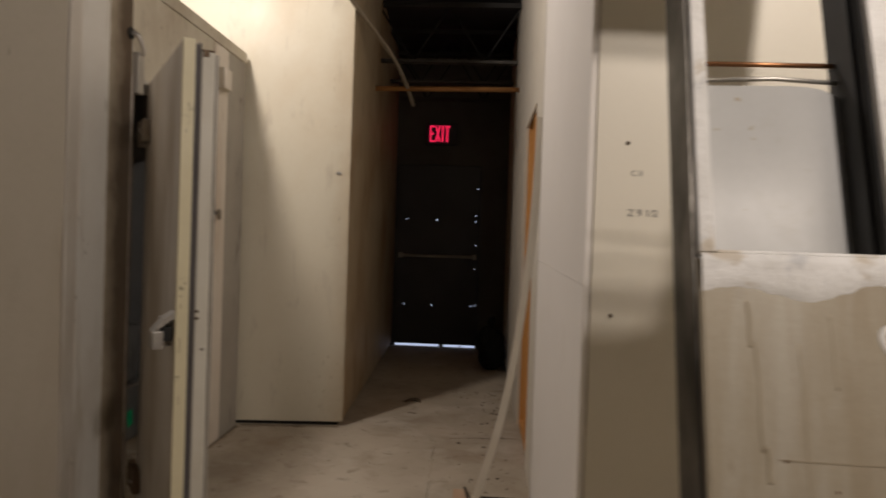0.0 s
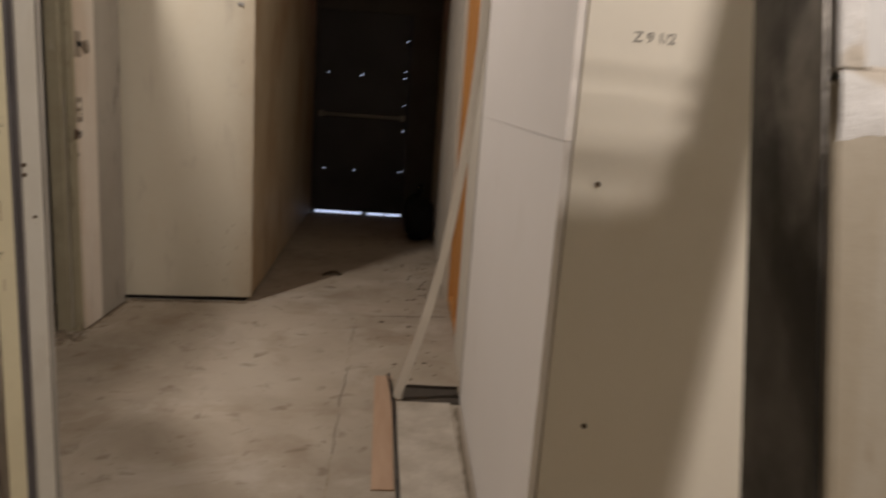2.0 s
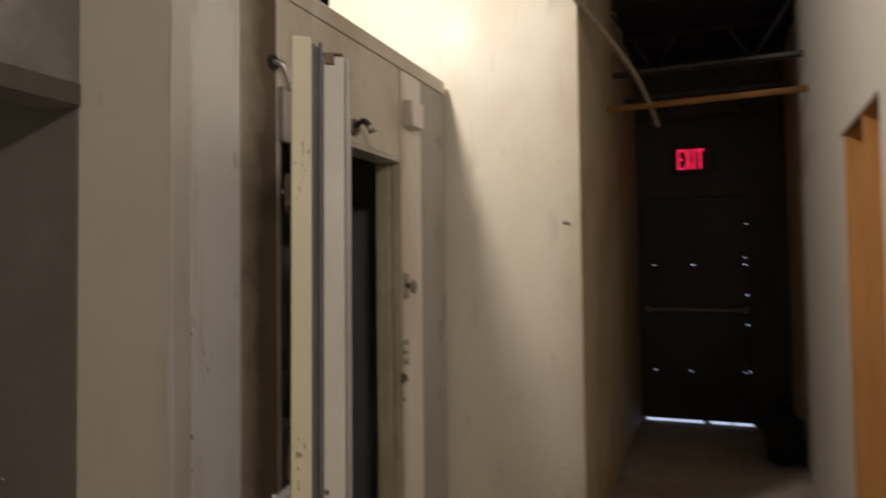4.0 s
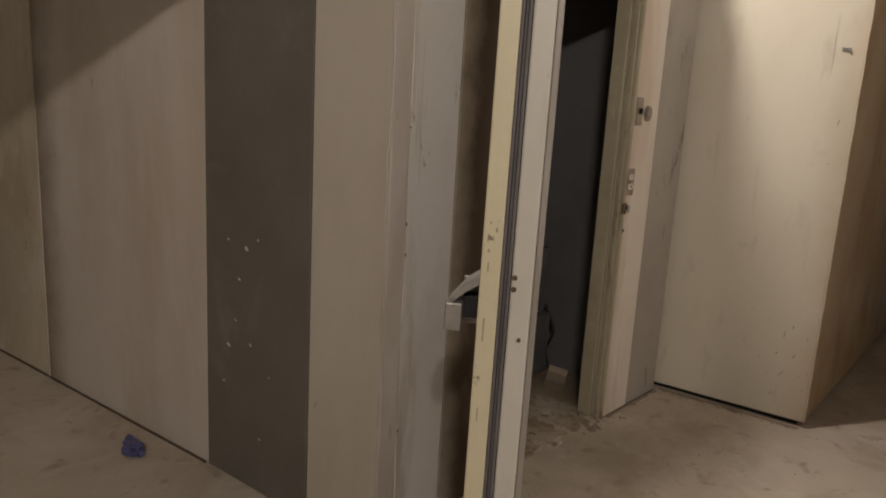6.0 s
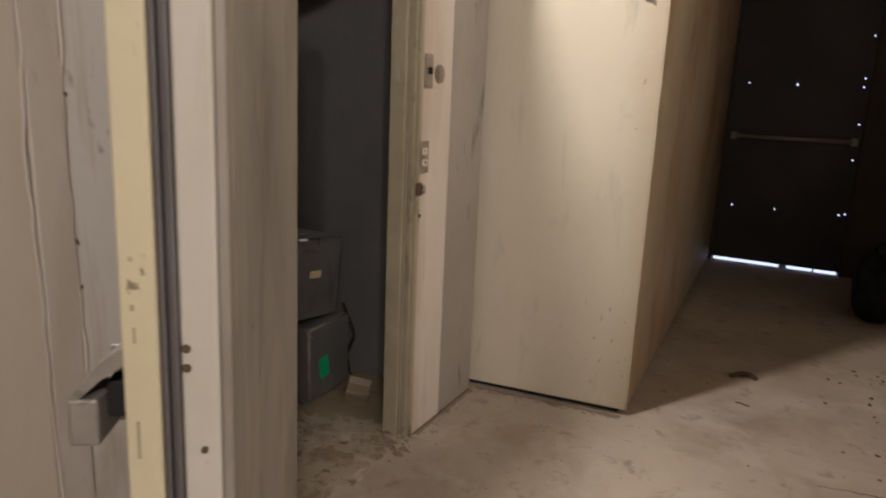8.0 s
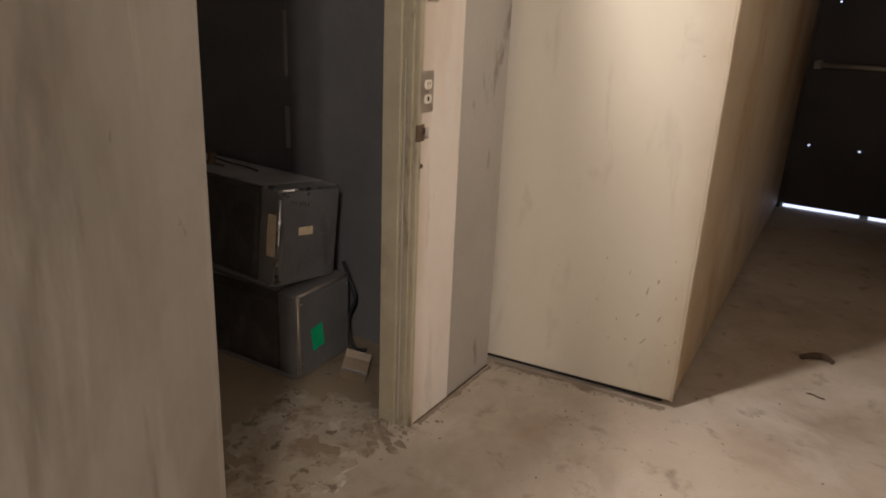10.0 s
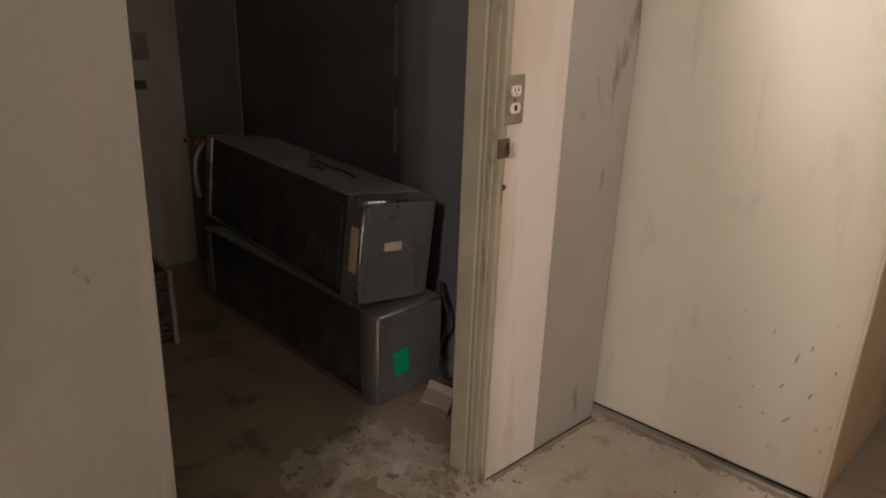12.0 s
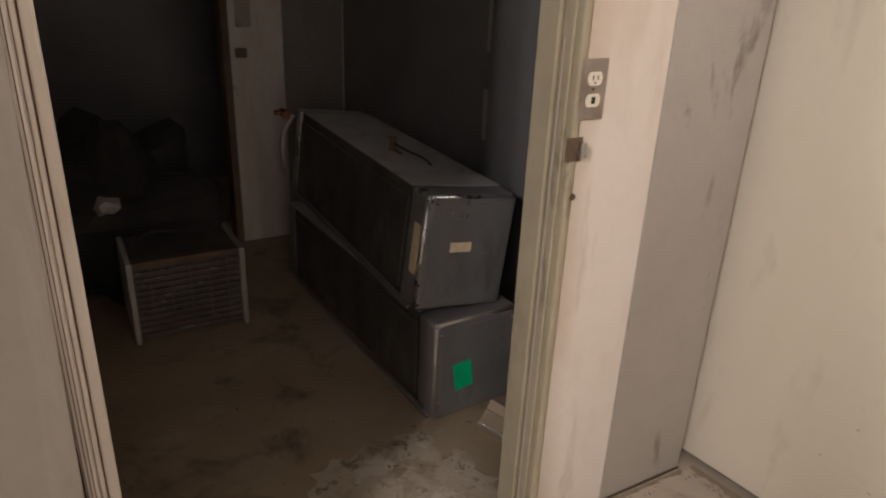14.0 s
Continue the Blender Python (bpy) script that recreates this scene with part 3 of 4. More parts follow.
edge = [(FX - 0.075 + 0.05 * noise.noise(Vector((y * 4, 1, 7))) + 0.02 * noise.noise(Vector((y * 17, 3, 7))), y) for y in [3.42 + 0.022 * k for k in range(40)]]
cooler_floor = setting("cooler_floor", prism([(-4.5, 3.18), (FX - 0.105, 3.18)] + edge + [(FX - 0.105, 4.72), (-4.5, 4.72)], 0.0, 0.0022), COOLER_FLOOR, "stained and flaking cooler floor, base darkened for shade", "floor")

# flaky patches inside the doorway, with the pool of light in their colour
for q, (cx, cy, rx, ry) in enumerate(((-1.30, 4.18, 0.12, 0.16), (-1.40, 4.02, 0.12, 0.14), (-1.27, 3.90, 0.12, 0.12), (-1.22, 3.75, 0.09, 0.10), (-1.47, 4.20, 0.07, 0.10), (-1.46, 4.15, 0.035, 0.07), (-1.22, 4.27, 0.045, 0.05), (-1.36, 4.30, 0.05, 0.035), (-1.50, 3.98, 0.03, 0.03), (-1.13, 3.55, 0.08, 0.10), (-1.12, 3.76, 0.07, 0.11), (-1.13, 3.97, 0.08, 0.10), (-1.14, 4.15, 0.07, 0.09), (-1.33, 3.80, 0.05, 0.035))):
    bare, lo, hi = bmesh.new(), [], []
    for k in range(40):
        a = 2 * math.pi * k / 40
        r = 1 + 0.7 * noise.noise(Vector((math.cos(a) * 1.5, math.sin(a) * 1.5, 4 + q * 3))) + 0.3 * noise.noise(Vector((math.cos(a) * 5, math.sin(a) * 5, 2 + q)))
        x, y = cx + rx * r * math.cos(a), cy + ry * r * math.sin(a)
        lo.append(bare.verts.new((x, y, 0.0)))
        hi.append(bare.verts.new((cx + (x - cx) * 0.96, cy + (y - cy) * 0.96, 0.0031 + 0.00012 * q)))
    bare.faces.new(hi)
    for k in range(40):
        bare.faces.new((lo[k], lo[(k + 1) % 40], hi[(k + 1) % 40], hi[k]))
    part("bare_patch", bare, LIT_FLOOR, cooler_floor, "flaking concrete crust, paled where the light falls")

# neighbouring cooler's front with header
header = setting("wall_header", bx(-1.41, 1.2, 1.92, -1.306, 2.839, 2.40, 0.003), HEADER, "stained grey metal header over the passage", "wall")
part("track", bx(-1.3055, 1.25, 1.921, -1.294, 2.836, 1.982, 0.003), TRACK, header, "rusty track strip")
part("rim", bx(-1.41, 1.2, 2.403, -1.30, 2.839, TOP, 0.004), BEIGE, header)
setting("wall_neighbour_front", bx(-1.41, -0.6, 0, -1.306, 1.2, TOP, 0.003), BEIGE, "beige enamelled front of a neighbouring cooler", "wall")
setting("wall_neighbour_side", bx(-5.2, 1.1, 0, -1.412, 1.198, TOP), WHITISH, "dirty white side of a neighbouring cooler", "wall")

# reveal of the passage beside the cooler
part("reveal", prism([(FX - 0.004, 2.9165), (-1.31, 2.840), (-1.31, 3.084), (-1.163, 3.084), (-1.163, 2.9165)], 0, 2.40, 0.003), REVEAL, cooler, "beige end of the cooler wall")


# ---- things on the cooler front ----
def rect_sweep(points, wide, thick):
    bm = bmesh.new()
    pts = [Vector(p) for p in points]
    rings = []
    for i, p in enumerate(pts):
        d = (pts[min(i + 1, len(pts) - 1)] - pts[max(i - 1, 0)]).normalized()
        s = Vector((1, -0.3, 0))
        s = (s - d * s.dot(d)).normalized()
        u = d.cross(s)
        rings.append([bm.verts.new(p + s * a * wide / 2 + u * b * thick / 2) for a, b in ((1, 1), (-1, 1), (-1, -1), (1, -1))])
    for q, w in zip(rings, rings[1:]):
        for k in range(4):
            bm.faces.new((q[k], q[(k + 1) % 4], w[(k + 1) % 4], w[k]))
    bm.faces.new(rings[0][::-1])
    bm.faces.new(rings[-1])
    bmesh.ops.recalc_face_normals(bm, faces=bm.faces)
    return bm


def lump(r, seed, squash=(1, 1, 1), rough=0.35, sub=3):
    bm = bmesh.new()
    bmesh.ops.create_icosphere(bm, subdivisions=sub, radius=r)
    for v in bm.verts:
        k = 1 + rough * noise.noise(v.co / r * 1.7 + Vector((seed, seed * 2, 3)))
        v.co = Vector((v.co.x * squash[0], v.co.y * squash[1], v.co.z * squash[2])) * k
    return bm


def cooler_door():
    # local x runs from the hinge to the free edge, local y is the inner side
    ang = -55.73
    d = thing("cooler_door", pose(-0.952, 3.372, 0.057, 0, 0, ang) @ pose(0, 0, 0, -0.3, -1.1, 0), "old cream-edged walk-in cooler door swung wide open", "door")
    part("outer_panel", bx(0.0, -0.028, -0.05, 0.835, 0.012, 1.884, 0.006), WHITISH, d, "dirty white outer skin")
    part("outer_edge", bx(0.832, -0.029, -0.05, 0.842, 0.013, 1.885, 0.003), DOOR_CREAM, d, "cream painted outer edge")
    part("gasket", join(bx(0.036, 0.013, -0.045, 0.83, 0.020, 1.875, 0.002), bx(0.044, 0.0205, -0.043, 0.822, 0.027, 1.872, 0.002), bx(0.04, 0.0275, -0.045, 0.834, 0.035, 1.878, 0.003)), RUBBER, d, "ridged grey rubber gasket")
    part("inner_edge", bx(0.046, 0.036, -0.042, 0.832, 0.082, 1.85, 0.005), DOOR_LINER, d, "cream inner edge strip")
    part("inner_panel", bx(0.052, 0.0825, -0.038, 0.828, 0.096, 1.845, 0.003), DOOR_SKIN, d, "stained grey metal inner skin")
    for z in (0.807,):
        part("screw", moved(tube([(0, 0, 0), (0.004, 0, 0)], 0.006, 8), pose(0.832, 0.062, z) @ Matrix.Diagonal((1, 0.75, 0.75, 1))), CHIP, d)
    for z in (0.915, 0.94):
        part("strike_hole", tube([(0.832, 0.043, z), (0.8335, 0.043, z)], 0.006, 8), CHIP, d)
    arm = bmesh.new()
    pts = ((-0.029, 0.942), (-0.062, 0.918), (-0.098, 0.875), (-0.098, 0.862), (-0.06, 0.898), (-0.029, 0.918))
    rings = [[arm.verts.new((x, y, z)) for y, z in pts] for x in (0.758, 0.832)]
    arm.faces.new(rings[0])
    arm.faces.new(rings[1][::-1])
    for k in range(6):
        arm.faces.new((rings[0][k], rings[1][k], rings[1][(k + 1) % 6], rings[0][(k + 1) % 6]))
    bmesh.ops.recalc_face_normals(arm, faces=arm.faces)
    h = part("handle", join(arm, bx(0.755, -0.100, 0.812, 0.833, -0.064, 0.874, 0.004), bx(0.757, -0.07, 0.814, 0.765, -0.029, 0.92, 0.002)), LATCH, d, "worn grey metal pull latch")
    part("latch_core", bx(0.767, -0.066, 0.835, 0.80, -0.030, 0.885, 0.004), BLACK_RUBBER, h)
    for x, z, w, hh in ((0.8425, 0.80, 0.004, 0.05), (0.8425, 0.95, 0.003, 0.02), (0.8425, 0.99, 0.005, 0.008), (0.8425, 0.62, 0.003, 0.03), (0.8425, 1.05, 0.004, 0.006)):
        part("scratch", bx(0.8421, -0.012 - w, z, 0.8426, -0.012, z + hh), SCUFF, d)
    for x, z, hh, m in ((0.79, 0.95, 0.12, SCUFF), (0.785, 1.3, 0.09, SCUFF), (0.797, 1.12, 0.2, SCUFF), (0.60, 1.2, 0.05, SCUFF), (0.77, 0.6, 0.16, SCUFF)):
        part("scratch", bx(x, 0.0961, z, x + 0.003, 0.0966, z + hh), m, d)
    for z in (0.14, 1.66):
        hg = part("hinge", join(bx(-0.035, -0.06, z - 0.05, 0.13, -0.029, z + 0.05, 0.005), tube([(-0.03, -0.045, z - 0.055), (-0.03, -0.045, z + 0.055)], 0.018)), PLATE if z > 1 else RUST, d, "heavy offset hinge")
        part("hinge_bolt", tube([(0.09, -0.07, z), (0.09, -0.059, z)], 0.009, 8), CHROME, hg)
    part("top_clip", join(bx(0.80, 0.037, 1.851, 0.836, 0.078, 1.855, 0.001), bx(0.834, 0.04, 1.83, 0.838, 0.06, 1.854, 0.001)), RUST, d)
    return d


cooler_door()

jb = thing("junction_box", pose(FX + 0.001, 4.345, 2.135), "beige metal junction box fixed over the switches", "electrical box")
part("body", bx(0.001, 0, 0, 0.05, 0.115, 0.125, 0.006), BEIGE, jb)
part("cover", bx(0.0505, 0.004, 0.004, 0.055, 0.111, 0.121, 0.002), PINKISH, jb)

ls = thing("lamp_socket", pose(FX + 0.002, 3.885, 2.045), "blackened empty lamp socket above the cooler door", "lamp socket")
part("base", tube([(0.0, 0, 0), (0.012, 0, 0)], 0.034, 14), RUST, ls)
part("arm", tube(curve_points([(0.012, 0, 0), (0.05, 0, 0.02), (0.075, 0.005, -0.005)], 6), 0.012), BLACK_RUBBER, ls)
part("ring", tube([(0.075, 0.005, -0.005), (0.085, 0.006, -0.025)], 0.016, 12), PLATE, ls, "small worn metal ring")

pp = thing("conduit_stub", pose(FX + 0.002, 3.364, 2.16), "short bent conduit leaving a hole in the cooler front", "conduit")
part("hole_grommet", tube([(0.0, 0, 0), (0.008, 0, 0)], 0.026, 14), BLACK_RUBBER, pp)
part("pipe", tube(curve_points([(0.008, 0, 0), (0.035, 0.005, -0.01), (0.045, 0.03, -0.06), (0.035, 0.045, -0.085)], 6), 0.011), GALV, pp)
part("bracket", bx(0.002, 0.022, -0.26, 0.03, 0.075, -0.075, 0.003), GALV, pp, "stained galvanised bracket plate")

sw = thing("light_switch", pose(FX + 0.002, 4.353, 1.342), "dull steel switch plate with a black toggle", "light switch")
part("plate", bx(0, -0.022, 0, 0.005, 0.032, 0.118, 0.002), PLATE, sw)
part("toggle", bx(0.005, -0.004, 0.048, 0.017, 0.012, 0.072, 0.002), BLACK_RUBBER, sw)
kn = thing("round_cover", pose(FX + 0.002, 4.438, 1.394), "round dull steel cover plate beside the switch", "cover plate")
part("disc", tube([(0, 0, 0), (0.006, 0, 0)], 0.033, 20), PLATE, kn)
part("rim", tube([(0.006, 0, 0), (0.009, 0, 0)], 0.022, 20), PLATE, kn)

ol = thing("power_outlet", pose(FX + 0.002, 4.342, 1.098), "brown steel outlet plate with two ivory sockets", "outlet")
part("plate", bx(0, -0.034, -0.058, 0.005, 0.032, 0.058, 0.002), PLATE, ol)
for z in (-0.020, 0.021):
    face = moved(tube([(0.005, 0, 0), (0.0085, 0, 0)], 0.0175, 18), pose(0, 0, z))
    for v in face.verts:
        v.co.z = z + max(-0.0125, min(0.0125, v.co.z - z))
    s = part("receptacle", face, PLASTIC_W, ol, "ivory plastic socket")
    for y, za, zb, w in (((-0.006, -0.003, 0.007, 0.0012), (0.006, -0.002, 0.006, 0.0012), (0.0, -0.009, -0.006, 0.002)) if z > 0 else ((0.0, -0.006, 0.007, 0.0045),)):
        part("slot", bx(0.0086, y - w, z + za, 0.0092, y + w, z + zb), BLACK_RUBBER, s)
part("centre_screw", tube([(0.005, 0, 0.0005), (0.007, 0, 0.0005)], 0.003, 8), RUST, ol)

la = thing("strike_latch", pose(FX + 0.002, 4.312, 0.985), "rusty steel strike for the door latch", "latch")
part("plate", bx(0, -0.018, -0.026, 0.006, 0.02, 0.022, 0.002), RUST, la)
part("tongue", bx(0.006, 0.006, -0.018, 0.02, 0.022, 0.014, 0.003), CHROME, la, "bright worn tongue")
nh = thing("bolt_hole", pose(FX + 0.002, 4.322, 0.885), "small rusty bolt stub below the latch", "bolt")
part("bolt", tube([(0, 0, 0), (0.006, 0, -0.001)], 0.007, 8), CHIP, nh)

# torn caulk along the joint strip
for y, dx in ((2.989, 0.004), (2.917, 0.006)):
    bead = [(FX + dx, y + 0.012 * noise.noise(Vector((z * 3, y * 9, 1))) + 0.006 * noise.noise(Vector((z * 17, 2, y))), z) for z in [0.01 + 0.04 * k for k in range(60)]]
    part("caulk_bead", tube(bead, 0.0035, 6), PINKISH if y > 2.95 else WHITISH, cooler)
for z, y, a in ((1.02, 2.99, 25), (0.92, 2.992, -40), (1.30, 2.986, 70), (0.70, 2.99, 10), (0.52, 2.985, 0), (0.36, 2.992, 60)):
    part("caulk_tear", moved(lump(0.008, z * 7, (0.3, 0.5, 1.3), 0.9, 2), pose(FX + 0.004, y, z, a, 0, 0)), CHIP, cooler)

part("corner_strip", tube([(-0.3705 + 0.002 * noise.noise(Vector((z * 9, 1, 5))), 4.9615 + 0.003 * noise.noise(Vector((z * 23, 4, 5))), z) for z in [0.03 + 0.035 * k for k in range(94)]], 0.0055, 6), CREAM, freezer, "chipped cream corner bead")
# scuffs and fixings on the freezer box
for x, z, w, hgt, tilt in ((-0.43, 1.40, 0.014, 0.045, 20), (-0.445, 1.22, 0.02, 0.008, 5), (-0.575, 0.485, 0.006, 0.03, 5), (-0.507, 0.425, 0.01, 0.06, 12), (-0.43, 0.55, 0.012, 0.006, 0),
                           (-0.56, 0.23, 0.03, 0.006, 30), (-0.50, 0.235, 0.012, 0.05, 35), (-0.42, 0.24, 0.02, 0.008, 0), (-0.39, 0.26, 0.008, 0.02, 10), (-0.62, 0.22, 0.02, 0.005, 20),
                           (-0.60, 0.30, 0.01, 0.012, 0), (-0.83, 0.46, 0.006, 0.006, 0), (-0.66, 0.52, 0.012, 0.012, 0), (-0.49, 2.31, 0.003, 0.25, 0), (-0.488, 1.72, 0.003, 0.3, 0),
                           (-0.455, 0.33, 0.018, 0.05, 15), (-0.475, 0.47, 0.012, 0.04, 0), (-0.53, 0.33, 0.016, 0.03, 40), (-0.41, 0.42, 0.014, 0.02, 0), (-0.68, 0.36, 0.018, 0.008, 10), (-0.40, 0.18, 0.012, 0.03, 0), (-0.74, 0.25, 0.012, 0.01, 0), (-0.475, 2.02, 0.014, 0.01, 25), (-0.42, 2.42, 0.02, 0.006, 10)):
    y = 4.962 + (x + 0.372) * 0.1052 - 0.0015
    bm = bmesh.new()
    bmesh.ops.create_circle(bm, cap_ends=True, radius=0.5, segments=9)
    for v in bm.verts:
        k = 0.3 + 0.9 * random.random()
        v.co = Vector((v.co.x * k * w * 0.55, 0, v.co.y * k * hgt * 0.75))
    ret = bmesh.ops.extrude_face_region(bm, geom=list(bm.faces))
    bmesh.ops.translate(bm, vec=(0, -0.0012, 0), verts=[v for v in ret["geom"] if isinstance(v, bmesh.types.BMVert)])
    part("scuff", moved(bm, pose(x, y, z, 0, tilt, 6)), SCUFF, freezer)
fx = thing("wall_clip", pose(-0.44, 4.953, 1.708, 0, 0, 6), "small bent metal clip screwed to the cream box", "clip")
part("clip", join(bx(-0.018, -0.006, -0.008, 0.012, -0.001, 0.008, 0.002), bx(0.006, -0.012, -0.012, 0.016, -0.004, 0.002, 0.002)), CHROME, fx)


# ---- exit door, sign, corridor ----
door = tagged(part("door_1", bx(-0.475, EY + 0.01, 0.032, 0.505, EY + 0.055, 2.15, 0.003), BLACK_DOOR), "black metal exit door pierced by pinholes of daylight", "door", kind="structure")
part("door_frame", join(bx(-0.489, EY - 0.01, 0, -0.477, EY + 0.1, 2.158), bx(0.507, EY - 0.01, 0, 0.519, EY + 0.1, 2.158), bx(-0.489, EY - 0.01, 2.151, 0.519, EY + 0.1, 2.159)), BLACK_WALL, door)
bar = part("panic_bar", join(tube([(-0.40, EY - 0.05, 1.08), (0.44, EY - 0.05, 1.08)], 0.017, 10), bx(-0.44, EY - 0.06, 1.05, -0.39, EY + 0.01, 1.11, 0.005), bx(0.43, EY - 0.06, 1.05, 0.48, EY + 0.01, 1.11, 0.005)), GALV_DULL, door, "dull metal push bar")
for x, z in ((-0.356, 1.51), (0.0, 1.506), (0.458, 1.566), (0.457, 1.50), (0.473, 1.88), (0.468, 1.218), (0.466, 0.94), (-0.366, 0.498), (-0.035, 0.493), (0.435, 0.498), (0.478, 0.51)):
    part("light_hole", tube([(x, EY + 0.0105, z), (x, EY + 0.007, z)], 0.010 if x == 0 else 0.007, 8), DAY, door, "pinhole letting daylight in")
for x0, x1, zt in ((-0.46, 0.06, 0.03), (0.12, 0.31, 0.03), (0.325, 0.49, 0.031)):
    part("door_gap", bx(x0, EY + 0.05, 0.001, x1, EY + 0.054, zt), DAY, door, "bright daylight under the door")

ex = thing("exit_sign", pose(0.023, EY - 0.001, 2.41), "lit red exit sign over the corridor door", "exit sign")
part("housing", bx(-0.185, -0.06, -0.03, 0.185, -0.002, 0.23, 0.008), BLACK_DOOR, ex)
LH, LW = 0.19, 0.055


def letter(strokes, x):
    return join(*[moved(bx(a, -0.066, b, c, -0.0605, e), pose(x, 0, 0.006)) for a, b, c, e in strokes])


part("letter_e", letter(((0, 0, 0.018, LH), (0.018, 0, LW, 0.02), (0.018, 0.085, LW - 0.008, 0.105), (0.018, LH - 0.02, LW, LH)), -0.135), EXIT_RED, ex)
xs = join(*[moved(bx(-0.009, -0.066, -0.098, 0.009, -0.0605, 0.098), pose(0.031, 0, LH / 2, 0, a, 0)) for a in (14, -14)])
part("letter_x", moved(xs, pose(-0.072, 0, 0.006)), EXIT_RED, ex)
part("letter_i", letter(((0, 0, 0.02, LH),), 0.005), EXIT_RED, ex)
part("letter_t", letter(((0.02, 0, 0.04, LH - 0.02), (0, LH - 0.02, 0.06, LH)), 0.038), EXIT_RED, ex)

pipe = thing("ceiling_pipe", pose(-0.45, 6.2, 2.55), "orange-brown pipe spanning the corridor under the deck", "pipe")
part("pipe", tube([(0, 0, 0), (0.63, 0.15, 0.04), (1.27, 0.30, 0.08)], 0.022, 10), ORANGE_PIPE, pipe)
cable = thing("hanging_cable", pose(-0.345, 5.0, 2.815), "pale flexible conduit arching down below the roof", "cable")
part("cable", tube(curve_points([(-0.04, -0.3, 0.03), (0.0, 0.0, 0.0), (0.065, 0.35, -0.05), (0.14, 0.8, -0.12), (0.195, 1.25, -0.235), (0.225, 1.5, -0.34)], 8), 0.017), CONDUIT, cable)
for y in (6.55, 7.35, 8.2):
    j = thing("roof_joist", pose(0, y, 2.86), "dark open-web steel roof joist", "joist", group="roof joists")
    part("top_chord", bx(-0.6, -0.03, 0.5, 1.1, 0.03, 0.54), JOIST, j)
    # bottom chord carries its lit tone in the colour
    part("bottom_chord", join(bx(-0.45, -0.03, 0.0, 0.80, -0.026, 0.03), bx(-0.45, -0.03, 0.0, 0.80, 0.03, 0.004)), JOIST_LIT, j, "grey angle-iron chord in a lit tone")
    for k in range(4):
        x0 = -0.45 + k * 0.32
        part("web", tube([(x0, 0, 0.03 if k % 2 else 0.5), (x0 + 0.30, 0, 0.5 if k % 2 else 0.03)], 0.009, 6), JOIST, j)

bag = thing("rubbish_bag", pose(0.66, 7.25, 0.0), "black plastic rubbish bag slumped on the corridor floor", "rubbish bag")
part("bag", moved(lump(0.22, 4.0, (0.62, 0.9, 1.1), 0.3), pose(0, 0, 0.22)), BAG, bag)
part("knot", moved(lump(0.04, 7.0, (1, 1, 1.3), 0.5, 2), pose(0, 0, 0.47)), BAG, bag)

# ---- things along the chase ----
trim = thing("leaning_trim", pose(0.53, 3.65, 0.0), "thin bowed white trim stick leaning on the drywall", "trim")
part("stick", rect_sweep(curve_points([(0.0, 0.0, 0.012), (0.10, 0.04, 0.34), (0.172, 0.07, 0.68), (0.225, 0.09, 1.1), (0.255, 0.1, 1.5), (0.268, 0.105, 1.9)], 8), 0.036, 0.010), STICK, trim)
track = thing("metal_track", pose(0.555, 3.63, 0.0), "flat brown steel stud track across the floor", "metal track")
part("web", bx(0.0, 0.0, 0.0, 0.245, 0.15, 0.006, 0.001), TRACK, track)
part("flange", bx(0.0, 0.146, 0.006, 0.245, 0.15, 0.02), TRACK, track)
# dark strip drawn in place of the shade in the drywall gap
stud = thing("gap_shade_strip", pose(0.80, 3.658, 0.0), "dark strip standing in for the shaded gap at the drywall edge", "stud")
part("stud", bx(0.004, 0.0, 0.0, 0.019, 0.06, 2.6, 0.001), TRACK, stud)
board = thing("floor_board", pose(0.56, 2.3, 0.0), "dusty off-white board lying flat on the floor", "board")
part("board", moved(bx(0.0, 0.0, 0.0, 0.225, 1.32, 0.012, 0.002), pose(0, 0, 0, 0, 0, 1.2)), DRYWALL_EDGE, board)
plank = thing("plywood_strip", pose(0.44, 2.95, 0.0), "thin pinkish plywood strip lying on the floor", "plank")
part("strip", moved(bx(0.0, 0.0, 0.0, 0.075, 0.95, 0.006, 0.001), pose(0.02, 0, 0, 0, 0, 2.0)), PLANK, plank)
rod = thing("black_rod", pose(0.0, 0.0, 0.0), "thin black flexible rod lying along the board", "rod")
part("rod", tube(curve_points([(0.488, 3.86, 0.03), (0.512, 3.66, 0.018), (0.528, 3.4, 0.014), (0.545, 3.0, 0.014), (0.556, 2.6, 0.014)], 6), 0.006, 8), BLACK_RUBBER, rod)

# pencil notes on the ivory board
for body, x, z, size in (("Z 9 1/2", 0.905, 1.37, 0.026), ("C 0", 0.91, 1.475, 0.02)):
    fc = bpy.data.curves.new("note", "FONT")
    fc.body, fc.size, fc.extrude = body, size, 0.0003
    fc.materials.append(INK)
    note = new("note", fc)
    note.parent = chase
    note.matrix_world = pose(x, 2.1992, z, 90, 0, 0)


